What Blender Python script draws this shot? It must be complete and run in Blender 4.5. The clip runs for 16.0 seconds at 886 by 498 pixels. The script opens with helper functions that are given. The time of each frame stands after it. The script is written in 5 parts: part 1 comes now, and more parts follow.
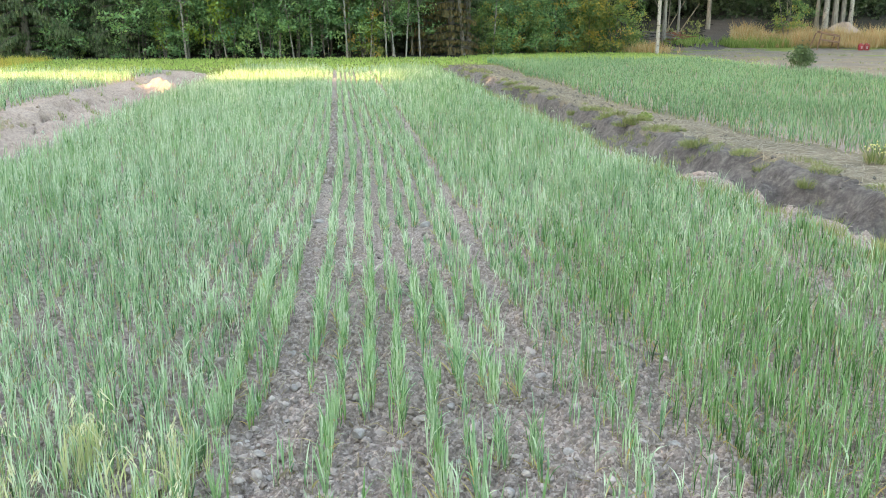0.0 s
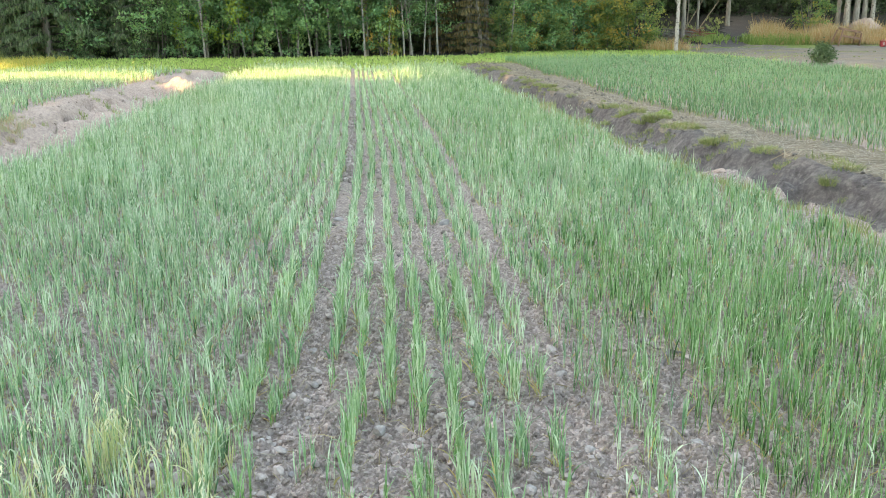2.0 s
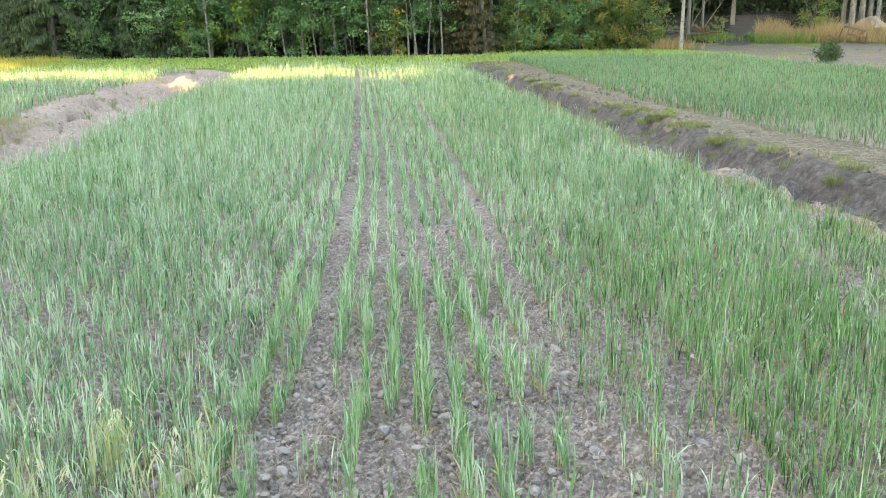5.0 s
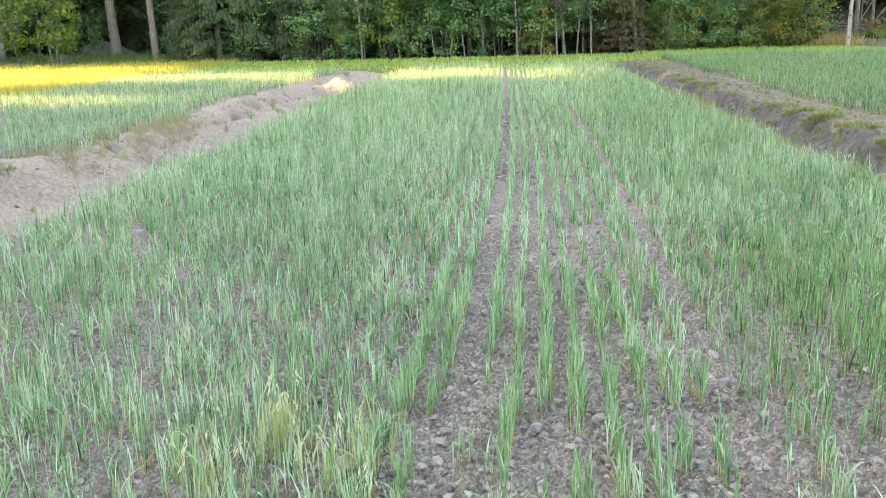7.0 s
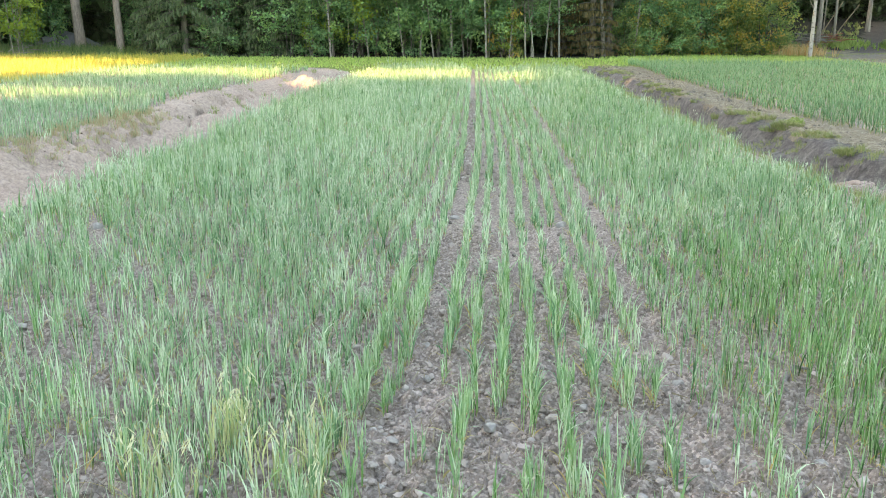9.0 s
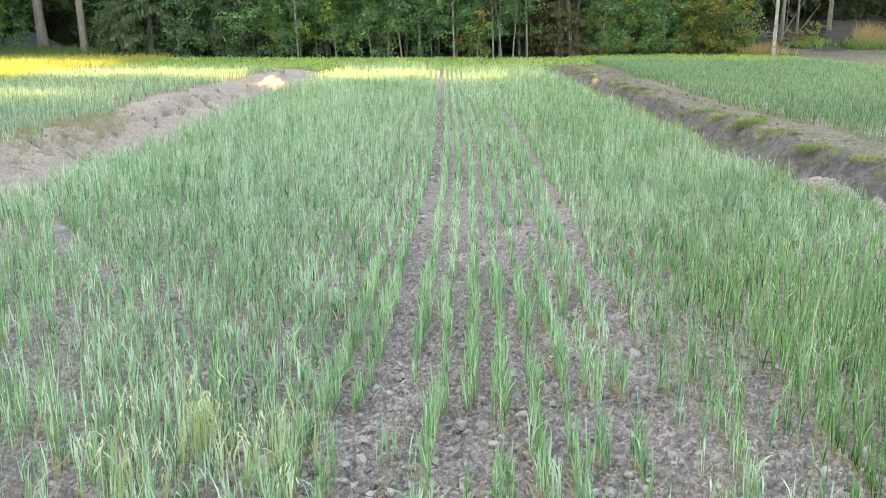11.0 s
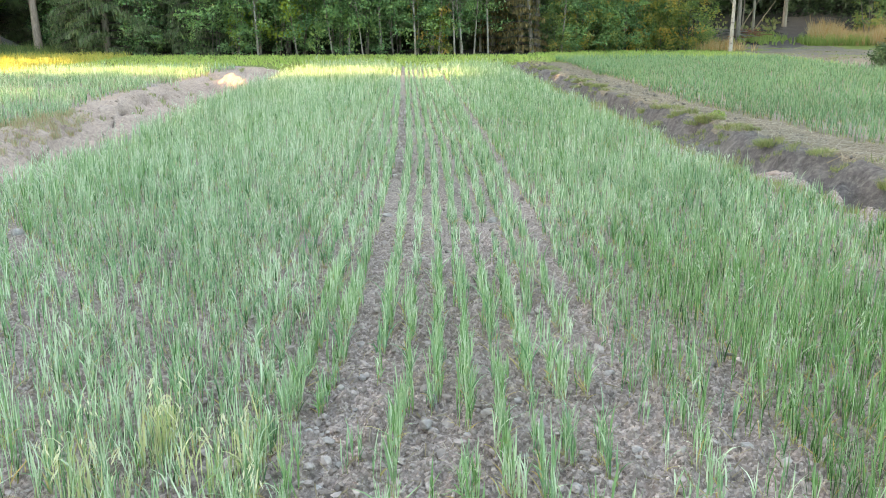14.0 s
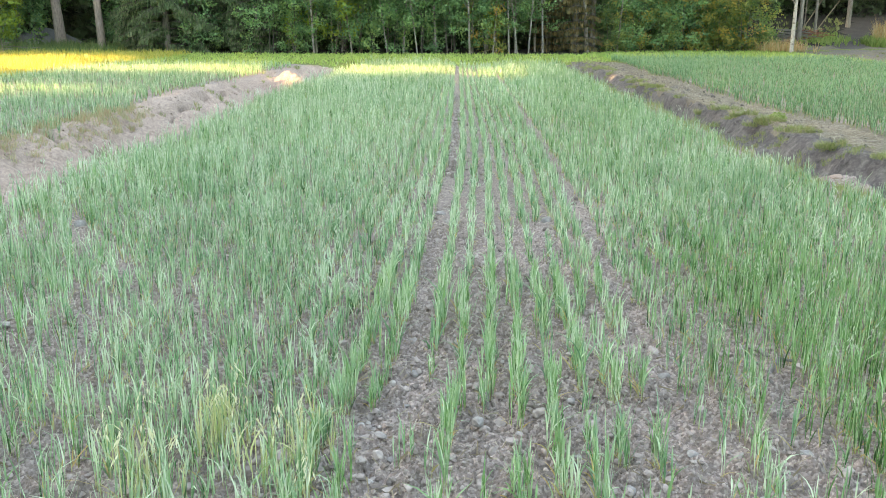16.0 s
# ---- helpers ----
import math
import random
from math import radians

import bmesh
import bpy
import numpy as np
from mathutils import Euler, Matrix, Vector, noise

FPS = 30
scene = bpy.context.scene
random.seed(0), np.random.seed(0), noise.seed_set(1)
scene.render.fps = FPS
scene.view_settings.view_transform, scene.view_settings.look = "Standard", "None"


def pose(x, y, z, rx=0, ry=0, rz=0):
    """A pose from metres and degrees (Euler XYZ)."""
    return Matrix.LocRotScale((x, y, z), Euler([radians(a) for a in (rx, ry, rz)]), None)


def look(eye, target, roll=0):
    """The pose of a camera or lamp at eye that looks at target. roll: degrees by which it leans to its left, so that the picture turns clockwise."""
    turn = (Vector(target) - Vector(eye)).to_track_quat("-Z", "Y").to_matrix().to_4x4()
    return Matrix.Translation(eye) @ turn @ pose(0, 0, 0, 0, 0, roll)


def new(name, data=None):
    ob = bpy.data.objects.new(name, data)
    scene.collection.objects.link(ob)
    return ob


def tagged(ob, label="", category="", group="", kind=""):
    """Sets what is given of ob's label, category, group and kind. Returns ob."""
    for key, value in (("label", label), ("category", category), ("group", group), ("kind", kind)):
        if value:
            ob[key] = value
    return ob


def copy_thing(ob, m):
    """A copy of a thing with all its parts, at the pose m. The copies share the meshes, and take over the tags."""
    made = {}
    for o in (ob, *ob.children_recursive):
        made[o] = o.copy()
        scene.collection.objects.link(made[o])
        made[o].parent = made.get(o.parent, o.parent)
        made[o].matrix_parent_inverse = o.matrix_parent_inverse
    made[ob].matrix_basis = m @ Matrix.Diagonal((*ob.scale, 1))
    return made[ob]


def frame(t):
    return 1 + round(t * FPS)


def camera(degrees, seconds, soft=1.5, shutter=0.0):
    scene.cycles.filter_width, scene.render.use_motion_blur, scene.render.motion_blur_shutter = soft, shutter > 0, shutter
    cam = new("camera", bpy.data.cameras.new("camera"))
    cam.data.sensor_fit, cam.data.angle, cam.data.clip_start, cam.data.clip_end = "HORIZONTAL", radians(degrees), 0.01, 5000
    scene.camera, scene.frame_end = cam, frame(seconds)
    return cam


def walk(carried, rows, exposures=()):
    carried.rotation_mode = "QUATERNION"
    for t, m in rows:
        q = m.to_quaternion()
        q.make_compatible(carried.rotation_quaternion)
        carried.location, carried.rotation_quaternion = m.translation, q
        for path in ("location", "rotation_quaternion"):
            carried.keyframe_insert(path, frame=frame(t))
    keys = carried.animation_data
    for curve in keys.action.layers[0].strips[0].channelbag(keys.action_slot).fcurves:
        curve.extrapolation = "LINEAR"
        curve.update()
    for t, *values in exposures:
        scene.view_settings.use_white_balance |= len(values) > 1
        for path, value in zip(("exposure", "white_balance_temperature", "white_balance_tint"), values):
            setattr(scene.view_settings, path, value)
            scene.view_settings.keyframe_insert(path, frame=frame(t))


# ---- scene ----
cam = camera(54.0, 16.0, 0.5)
PATH = [
    (0, (0.031, 0.022, 1.364), (0.238, 1.946, 0.858), -0.1),
    (0.5, (0.029, 0.019, 1.362), (0.241, 1.942, 0.854), -0.2),
    (1, (0.022, 0.015, 1.363), (0.228, 1.938, 0.853), -0.1),
    (1.5, (0.015, 0.018, 1.36), (0.183, 1.944, 0.851), -0.4),
    (2, (0.019, 0.023, 1.36), (0.186, 1.949, 0.851), -0.4),
    (2.5, (0.023, 0.022, 1.361), (0.194, 1.949, 0.852), -0.4),
    (3, (0.023, 0.03, 1.358), (0.186, 1.956, 0.847), -0.4),
    (3.5, (0.023, 0.036, 1.356), (0.188, 1.963, 0.846), -0.4),
    (3.7, (0.023, 0.036, 1.356), (0.188, 1.963, 0.846), -0.4),
    (5.8, (0.021, 0.025, 1.36), (0.158, 1.954, 0.849), -0.6),
    (6, (0.016, 0.023, 1.358), (0.138, 1.953, 0.848), -0.6),
    (6.5, (-0.008, 0.023, 1.357), (-0.018, 1.959, 0.853), -1.4),
    (7, (-0.032, 0.016, 1.354), (-0.2, 1.944, 0.849), -1.5),
    (7.5, (-0.041, 0.013, 1.342), (-0.279, 1.933, 0.834), -1.2),
    (8, (-0.027, 0.016, 1.336), (-0.249, 1.938, 0.828), -0.6),
    (8.5, (-0.014, 0.018, 1.34), (-0.163, 1.948, 0.837), 0.0),
    (8.7, (-0.003, 0.022, 1.343), (-0.119, 1.954, 0.839), 0.2),
    (10.8, (0.002, 0.001, 1.351), (-0.035, 1.936, 0.846), 0.0),
    (11, (0.004, 0.001, 1.351), (-0.018, 1.936, 0.846), 0.0),
    (11.5, (0.008, -0.001, 1.351), (0.037, 1.934, 0.846), 0.1),
    (12, (0.01, -0.001, 1.353), (0.091, 1.932, 0.847), 0.3),
    (12.5, (0.022, 0.0, 1.357), (0.112, 1.932, 0.847), 0.2),
    (13, (0.025, 0.008, 1.355), (0.119, 1.939, 0.845), 0.1),
    (13.5, (0.025, 0.009, 1.353), (0.117, 1.941, 0.842), 0.1),
    (14, (0.007, 0.016, 1.349), (0.068, 1.949, 0.838), -0.1),
    (14.5, (-0.01, 0.017, 1.345), (-0.029, 1.95, 0.832), -0.5),
    (15, (-0.008, 0.018, 1.343), (-0.064, 1.951, 0.831), -0.5),
    (15.5, (-0.007, 0.017, 1.341), (-0.063, 1.95, 0.829), -0.1),
    (16, (-0.01, 0.02, 1.34), (-0.064, 1.952, 0.828), 0.1),
]
walk(cam, [(t, look(eye, target, roll)) for t, eye, target, roll in PATH], [(0, 4.09, 8700, 11), (16, 4.09, 8700, 11)])

# ---- light ----
SUN_FROM = Vector((-1.0, 0.12, math.tan(radians(10.0)))).normalized()
world = bpy.data.worlds.new("sky")
scene.world = world
world.use_nodes = True
wn = world.node_tree
sky = wn.nodes.new("ShaderNodeTexSky")
sky.sky_type, sky.sun_disc = "NISHITA", False
sky.sun_elevation = radians(10.0)
sky.sun_rotation = math.atan2(SUN_FROM.x, SUN_FROM.y)
sky.air_density, sky.dust_density, sky.ozone_density = 1.0, 2.0, 1.0
wn.links.new(sky.outputs[0], wn.nodes["Background"].inputs[0])
wn.nodes["Background"].inputs[1].default_value = 0.15
sun = new("sun", bpy.data.lights.new("sun", "SUN"))
sun.data.energy, sun.data.angle, sun.data.color = 3.0, radians(0.5), (1.0, 0.71, 0.36)
sun.matrix_world = look(SUN_FROM * 60, (0, 0, 0))


# ---- materials ----
def material(name):
    m = bpy.data.materials.new(name)
    m.use_nodes = True
    nt = m.node_tree
    return m, nt, nt.nodes["Principled BSDF"]


def node(nt, kind, **values):
    n = nt.nodes.new("ShaderNode" + kind)
    for k, v in values.items():
        n.inputs[k.replace("_", " ")].default_value = v
    return n


def ramp(nt, fac, *stops):
    r = nt.nodes.new("ShaderNodeValToRGB")
    e = r.color_ramp.elements
    while len(e) < len(stops):
        e.new(0.5)
    for el, (p, c) in zip(e, stops):
        el.position, el.color = p, (*c, 1)
    nt.links.new(fac, r.inputs[0])
    return r.outputs[0]


def mixed(nt, fac, a, b, blend="MIX"):
    m = nt.nodes.new("ShaderNodeMix")
    m.data_type, m.blend_type = "RGBA", blend
    for sock, v in ((m.inputs[0], fac), (m.inputs[6], a), (m.inputs[7], b)):
        if isinstance(v, (int, float)):
            sock.default_value = v
        elif isinstance(v, tuple):
            sock.default_value = (*v, 1)
        else:
            nt.links.new(v, sock)
    return m.outputs[2]


def coords(nt):
    g = nt.nodes.new("ShaderNodeNewGeometry")
    return g.outputs["Position"]


def noisy(nt, scale, detail=4.0, rough=0.6, where=None):
    n = node(nt, "TexNoise", Scale=scale, Detail=detail, Roughness=rough)
    nt.links.new(where or coords(nt), n.inputs["Vector"])
    return n.outputs[0]


def bumped(nt, bsdf, height, strength, distance):
    b = node(nt, "Bump", Strength=strength, Distance=distance)
    nt.links.new(height, b.inputs["Height"])
    nt.links.new(b.outputs[0], bsdf.inputs["Normal"])


def soil_material(name, dark, mid, light, fine=60.0, big=1.6, rough=0.95, bump=0.6, crumb=0.0, depth=0.012):
    m, nt, b = material(name)
    c1 = ramp(nt, noisy(nt, big, 5), (0.3, dark), (0.5, mid), (0.72, light))
    c2 = ramp(nt, noisy(nt, fine, 6, 0.75), (0.32, tuple(0.55 * v for v in dark)), (0.5, mid), (0.68, tuple(1.25 * v for v in light)))
    col, height = mixed(nt, 0.55, c1, c2), noisy(nt, fine * 1.5, 6, 0.8)
    if crumb:
        cells = node(nt, "TexVoronoi", Scale=crumb)
        nt.links.new(coords(nt), cells.inputs["Vector"])
        col = mixed(nt, 0.45, col, ramp(nt, cells.outputs["Color"], (0.25, dark), (0.55, mid), (0.8, tuple(1.3 * v for v in light))))
        height = mixed(nt, 0.6, height, ramp(nt, cells.outputs["Distance"], (0.0, (1, 1, 1)), (0.75, (0, 0, 0))))
    nt.links.new(col, b.inputs["Base Color"])
    b.inputs["Roughness"].default_value = rough
    b.inputs["Specular IOR Level"].default_value = 0.15
    bumped(nt, b, height, bump, 0.02 if crumb else depth)
    return m


def leaf_material(name, colours, base=None, translucency=0.35, rough=0.5, gloss=0.3, tip=None):
    """colours: ramp picked by the blade's own chance value (u); base and tip: colours at its foot and tip (v)."""
    m, nt, b = material(name)
    uv = nt.nodes.new("ShaderNodeUVMap")
    sep = nt.nodes.new("ShaderNodeSeparateXYZ")
    nt.links.new(uv.outputs[0], sep.inputs[0])
    n = len(colours)
    col = ramp(nt, sep.outputs[0], *[(i / (n - 1), c) for i, c in enumerate(colours)])
    if base:
        col = mixed(nt, ramp(nt, sep.outputs[1], (0.0, (1, 1, 1)), (0.27, (0, 0, 0))), col, base)
    if tip:
        col = mixed(nt, ramp(nt, sep.outputs[1], (0.7, (0, 0, 0)), (1.0, (0.6, 0.6, 0.6))), col, tip)
    col = mixed(nt, 0.35, col, ramp(nt, noisy(nt, 0.9, 3), (0.3, (0.55, 0.55, 0.55)), (0.7, (1.0, 1.0, 1.0))), "MULTIPLY")
    nt.links.new(col, b.inputs["Base Color"])
    b.inputs["Roughness"].default_value = rough
    b.inputs["Specular IOR Level"].default_value = gloss
    tr = nt.nodes.new("ShaderNodeBsdfTranslucent")
    nt.links.new(col, tr.inputs[0])
    mx = nt.nodes.new("ShaderNodeMixShader")
    mx.inputs[0].default_value = translucency
    nt.links.new(b.outputs[0], mx.inputs[1])
    nt.links.new(tr.outputs[0], mx.inputs[2])
    nt.links.new(mx.outputs[0], nt.nodes["Material Output"].inputs[0])
    return m


def bark_material(name, dark, light, scale=(6, 6, 1.2), marks=None):
    m, nt, b = material(name)
    mp = node(nt, "Mapping")
    mp.inputs["Scale"].default_value = scale
    tc = nt.nodes.new("ShaderNodeTexCoord")
    nt.links.new(tc.outputs["Object"], mp.inputs[0])
    f = noisy(nt, 3.0, 6, 0.7, mp.outputs[0])
    col = ramp(nt, f, (0.35, dark), (0.65, light))
    if marks:
        mp2 = node(nt, "Mapping")
        mp2.inputs["Scale"].default_value = (6, 6, 10)
        nt.links.new(tc.outputs["Object"], mp2.inputs[0])
        g = ramp(nt, noisy(nt, 1.3, 3, 0.6, mp2.outputs[0]), (0.56, (0, 0, 0)), (0.62, (1, 1, 1)))
        col = mixed(nt, g, col, marks)
    nt.links.new(col, b.inputs["Base Color"])
    b.inputs["Roughness"].default_value = 0.9
    bumped(nt, b, f, 0.6, 0.02)
    return m


SOIL = soil_material("field_soil", (0.11, 0.086, 0.076), (0.255, 0.205, 0.186), (0.40, 0.335, 0.305), bump=1.0, crumb=85.0)
SAND = soil_material("sandy_bank", (0.19, 0.14, 0.117), (0.30, 0.225, 0.19), (0.38, 0.295, 0.25), 20, 1.6, bump=0.7, depth=0.03)
# grey soil; the dark stop paints shadow patches on the bank face
GREY_BANK = soil_material("shadow_mottled_bank_soil", (0.05, 0.046, 0.046), (0.122, 0.11, 0.107), (0.215, 0.194, 0.185), 15, 3.4, bump=1.0, depth=0.05)
LITTER = soil_material("dry_litter", (0.075, 0.062, 0.046), (0.145, 0.122, 0.094), (0.24, 0.205, 0.16), 45, 2.5, bump=0.9)
MEADOW = soil_material("meadow_turf", (0.06, 0.09, 0.025), (0.12, 0.15, 0.04), (0.20, 0.21, 0.07), 30, 0.8)
# dark forest floor; a slight lift for haze is put into its colours
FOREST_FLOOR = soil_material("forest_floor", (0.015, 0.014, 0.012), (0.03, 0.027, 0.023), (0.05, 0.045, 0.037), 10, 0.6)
GRAVEL = soil_material("track_gravel", (0.08, 0.068, 0.058), (0.135, 0.117, 0.102), (0.2, 0.176, 0.156), 40, 0.9)
STONE = soil_material("field_stone", (0.16, 0.145, 0.135), (0.24, 0.22, 0.21), (0.33, 0.31, 0.295), 25, 6, 0.8, 0.3)
DARK_GRAVEL = soil_material("dark_gravel", (0.12, 0.115, 0.12), (0.18, 0.175, 0.18), (0.25, 0.24, 0.245), 20, 1.0)

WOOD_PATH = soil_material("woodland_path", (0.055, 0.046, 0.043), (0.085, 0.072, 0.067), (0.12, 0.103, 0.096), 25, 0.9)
OAT = leaf_material("oat_leaf", [(0.40, 0.33, 0.13), (0.035, 0.09, 0.03), (0.075, 0.19, 0.07), (0.115, 0.26, 0.145), (0.195, 0.35, 0.155), (0.27, 0.445, 0.25), (0.385, 0.515, 0.31), (0.59, 0.69, 0.52)],
                    base=(0.32, 0.255, 0.09), tip=(0.39, 0.495, 0.34), translucency=0.28, rough=0.45, gloss=0.35)
OAT_FRESH = leaf_material("fresh_oat_leaf", [(0.42, 0.30, 0.11), (0.03, 0.085, 0.024), (0.065, 0.17, 0.045), (0.11, 0.255, 0.075), (0.165, 0.33, 0.115), (0.25, 0.42, 0.19), (0.36, 0.52, 0.29), (0.60, 0.70, 0.50)],
                          base=(0.32, 0.255, 0.09), tip=(0.24, 0.38, 0.2), translucency=0.28, rough=0.45, gloss=0.35)
OAT_HEAD = leaf_material("oat_head", [(0.33, 0.44, 0.30), (0.45, 0.54, 0.40), (0.58, 0.62, 0.47)], translucency=0.3)
CREAM_HEAD = leaf_material("cream_oat_head", [(0.6, 0.58, 0.36), (0.74, 0.72, 0.5), (0.82, 0.8, 0.62)], translucency=0.3)
STRAW = leaf_material("dry_straw", [(0.17, 0.125, 0.075), (0.26, 0.21, 0.14), (0.34, 0.30, 0.23)], translucency=0.15)
GRASS = leaf_material("grass_blade", [(0.13, 0.21, 0.05), (0.2, 0.30, 0.08), (0.27, 0.36, 0.10), (0.33, 0.37, 0.13)], translucency=0.4)
# darker copy of the grass, with the shade of the pines in its colour
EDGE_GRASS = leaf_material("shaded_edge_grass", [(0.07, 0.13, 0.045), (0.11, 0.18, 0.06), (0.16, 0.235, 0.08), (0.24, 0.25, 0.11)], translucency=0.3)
VERGE_GRASS = leaf_material("headland_grass", [(0.18, 0.31, 0.07), (0.28, 0.43, 0.11), (0.36, 0.49, 0.14), (0.45, 0.49, 0.19)], translucency=0.4)
# yellowed grass copy: low sun on the meadow is put into the colour
SUN_TINTED_GRASS = leaf_material("meadow_grass", [(0.24, 0.27, 0.06), (0.36, 0.37, 0.08), (0.46, 0.42, 0.10), (0.52, 0.44, 0.15)], translucency=0.4)
DRY_GRASS = leaf_material("dry_grass", [(0.40, 0.215, 0.085), (0.50, 0.315, 0.15), (0.55, 0.42, 0.25), (0.26, 0.24, 0.09)], base=(0.16, 0.19, 0.05), translucency=0.35)
BIRCH_LEAF = leaf_material("birch_leaf", [(0.065, 0.15, 0.07), (0.13, 0.27, 0.115), (0.21, 0.37, 0.145), (0.33, 0.46, 0.15)], translucency=0.3, rough=0.4)
LIME_LEAF = leaf_material("lime_leaf", [(0.12, 0.2, 0.03), (0.2, 0.3, 0.05), (0.28, 0.34, 0.06)], translucency=0.4)
# warm leaf colours: yellow and rusty tint with some golden light mixed in
WARM_LEAF = leaf_material("warm_tinted_leaf", [(0.065, 0.14, 0.055), (0.115, 0.21, 0.075), (0.18, 0.265, 0.085), (0.32, 0.33, 0.09), (0.5, 0.34, 0.11)], translucency=0.4)
BROWN_NEEDLE = leaf_material("withered_needle", [(0.06, 0.065, 0.03), (0.11, 0.10, 0.045), (0.17, 0.125, 0.055), (0.26, 0.18, 0.07)], translucency=0.15, rough=0.7)
SPRUCE_NEEDLE = leaf_material("spruce_needle", [(0.045, 0.08, 0.038), (0.08, 0.13, 0.055), (0.11, 0.165, 0.07), (0.17, 0.19, 0.115)], translucency=0.1, rough=0.6)
# dark leaf copy: a dark bush, and understory with its shade in the colour
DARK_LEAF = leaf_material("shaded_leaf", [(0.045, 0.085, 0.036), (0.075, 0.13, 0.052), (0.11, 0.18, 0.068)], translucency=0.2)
# rustier warm leaf, again tint and golden light in one colour
RUSSET_LEAF = leaf_material("russet_leaf", [(0.075, 0.15, 0.045), (0.14, 0.21, 0.06), (0.25, 0.27, 0.07), (0.46, 0.36, 0.08), (0.52, 0.29, 0.10)], translucency=0.4)
BIRCH_BARK = bark_material("birch_bark", (0.26, 0.23, 0.205), (0.42, 0.385, 0.35), marks=(0.17, 0.15, 0.13))
# pinkish bark, lightened so its colour carries the sun on the trunks
LIT_PINE_BARK = bark_material("lit_pine_bark", (0.2, 0.15, 0.125), (0.4, 0.31, 0.27))
GREY_BARK = bark_material("grey_bark", (0.11, 0.095, 0.08), (0.24, 0.21, 0.18))
OLD_WOOD = bark_material("weathered_wood", (0.14, 0.075, 0.05), (0.26, 0.15, 0.105))


# ---- mesh tools ----
def hashed(i, j, k=0):
    h = (i * 374761393 + j * 668265263 + k * 2147483647) & 0xFFFFFFFF
    h = ((h ^ (h >> 13)) * 1274126177) & 0xFFFFFFFF
    return ((h ^ (h >> 16)) & 0xFFFF) / 65535.0


def vnoise(x, y, k=0):
    x, y = np.asarray(x, float), np.asarray(y, float)
    i, j = np.floor(x).astype(np.int64), np.floor(y).astype(np.int64)
    fx, fy = x - i, y - j
    fx, fy = fx * fx * (3 - 2 * fx), fy * fy * (3 - 2 * fy)
    a, b, c, d = hashed(i, j, k), hashed(i + 1, j, k), hashed(i, j + 1, k), hashed(i + 1, j + 1, k)
    return (a * (1 - fx) + b * fx) * (1 - fy) + (c * (1 - fx) + d * fx) * fy - 0.5


def fbm(x, y, k=0, octaves=4):
    return sum(vnoise(x * 2**o, y * 2**o, k + o) / 2**o for o in range(octaves))


def smooth(a, b, v):
    t = np.clip((np.asarray(v, float) - a) / (b - a), 0, 1)
    return t * t * (3 - 2 * t)


def np_mesh(name, verts, faces, mat, uv=None, indices=None, shade=False):
    """A mesh from arrays: verts (n, 3), faces (m, 3 or 4), uv by corner (m, k, 2), indices: the material slot of each face."""
    me = bpy.data.meshes.new(name)
    verts, faces = np.asarray(verts, np.float32), np.asarray(faces, np.int32)
    m, k = faces.shape
    me.vertices.add(len(verts))
    me.vertices.foreach_set("co", verts.ravel())
    me.loops.add(m * k)
    me.loops.foreach_set("vertex_index", faces.ravel())
    me.polygons.add(m)
    me.polygons.foreach_set("loop_start", np.arange(0, m * k, k, dtype=np.int32))
    if uv is not None:
        me.uv_layers.new(name="UVMap").data.foreach_set("uv", np.asarray(uv, np.float32).ravel())
    for one in mat if isinstance(mat, (list, tuple)) else [mat]:
        me.materials.append(one)
    if indices is not None:
        me.polygons.foreach_set("material_index", np.asarray(indices, np.int32))
    me.polygons.foreach_set("use_smooth", np.full(m, bool(shade)))
    me.update(calc_edges=True)
    me.validate()
    return me


def part(name, mesh, parent, label=""):
    ob = new(name, mesh)
    ob.parent = parent
    return tagged(ob, label) if label else ob


def ribbons(rng, base, height, width, lean, azimuth, droop, hue, seg=3, low=None, high=None, turn=None, leafy=False):
    """Blades as tapering ribbons: returns verts, faces and uv."""
    n = len(base)
    s = np.linspace(0, 1, seg + 1)[None, :]
    out = height[:, None] * (lean[:, None] * s + droop[:, None] * s**2.2)
    up = height[:, None] * (s - 0.45 * droop[:, None] * s**3)
    x = base[:, 0, None] + out * np.cos(azimuth)[:, None]
    y = base[:, 1, None] + out * np.sin(azimuth)[:, None]
    z = base[:, 2, None] + up
    turn = rng.uniform(0, math.pi, n) if turn is None else turn
    shape = (0.65 + 1.7 * s) * (1 - s) ** 0.8 if leafy else (0.8 + 0.9 * s) * (1 - s**1.7)
    w = 0.5 * width[:, None] * np.where(s < 0.999, shape, 0.05)
    dx, dy = np.cos(turn)[:, None] * w, np.sin(turn)[:, None] * w
    v = np.stack([np.stack([x - dx, y - dy, z], -1), np.stack([x + dx, y + dy, z], -1)], 2).reshape(-1, 3)
    first = (np.arange(n) * 2 * (seg + 1))[:, None] + np.arange(seg)[None, :] * 2
    f = np.stack([first, first + 1, first + 3, first + 2], -1).reshape(-1, 4)
    low, high = (np.zeros(n) if low is None else low), (np.ones(n) if high is None else high)
    along = low[:, None] + (high - low)[:, None] * s
    vv = np.stack([along[:, :-1], along[:, :-1], along[:, 1:], along[:, 1:]], -1).reshape(-1, 4, 1)
    uu = np.repeat(hue, seg)[:, None, None] * np.ones((1, 4, 1))
    return v, f, np.concatenate([uu, vv], -1)


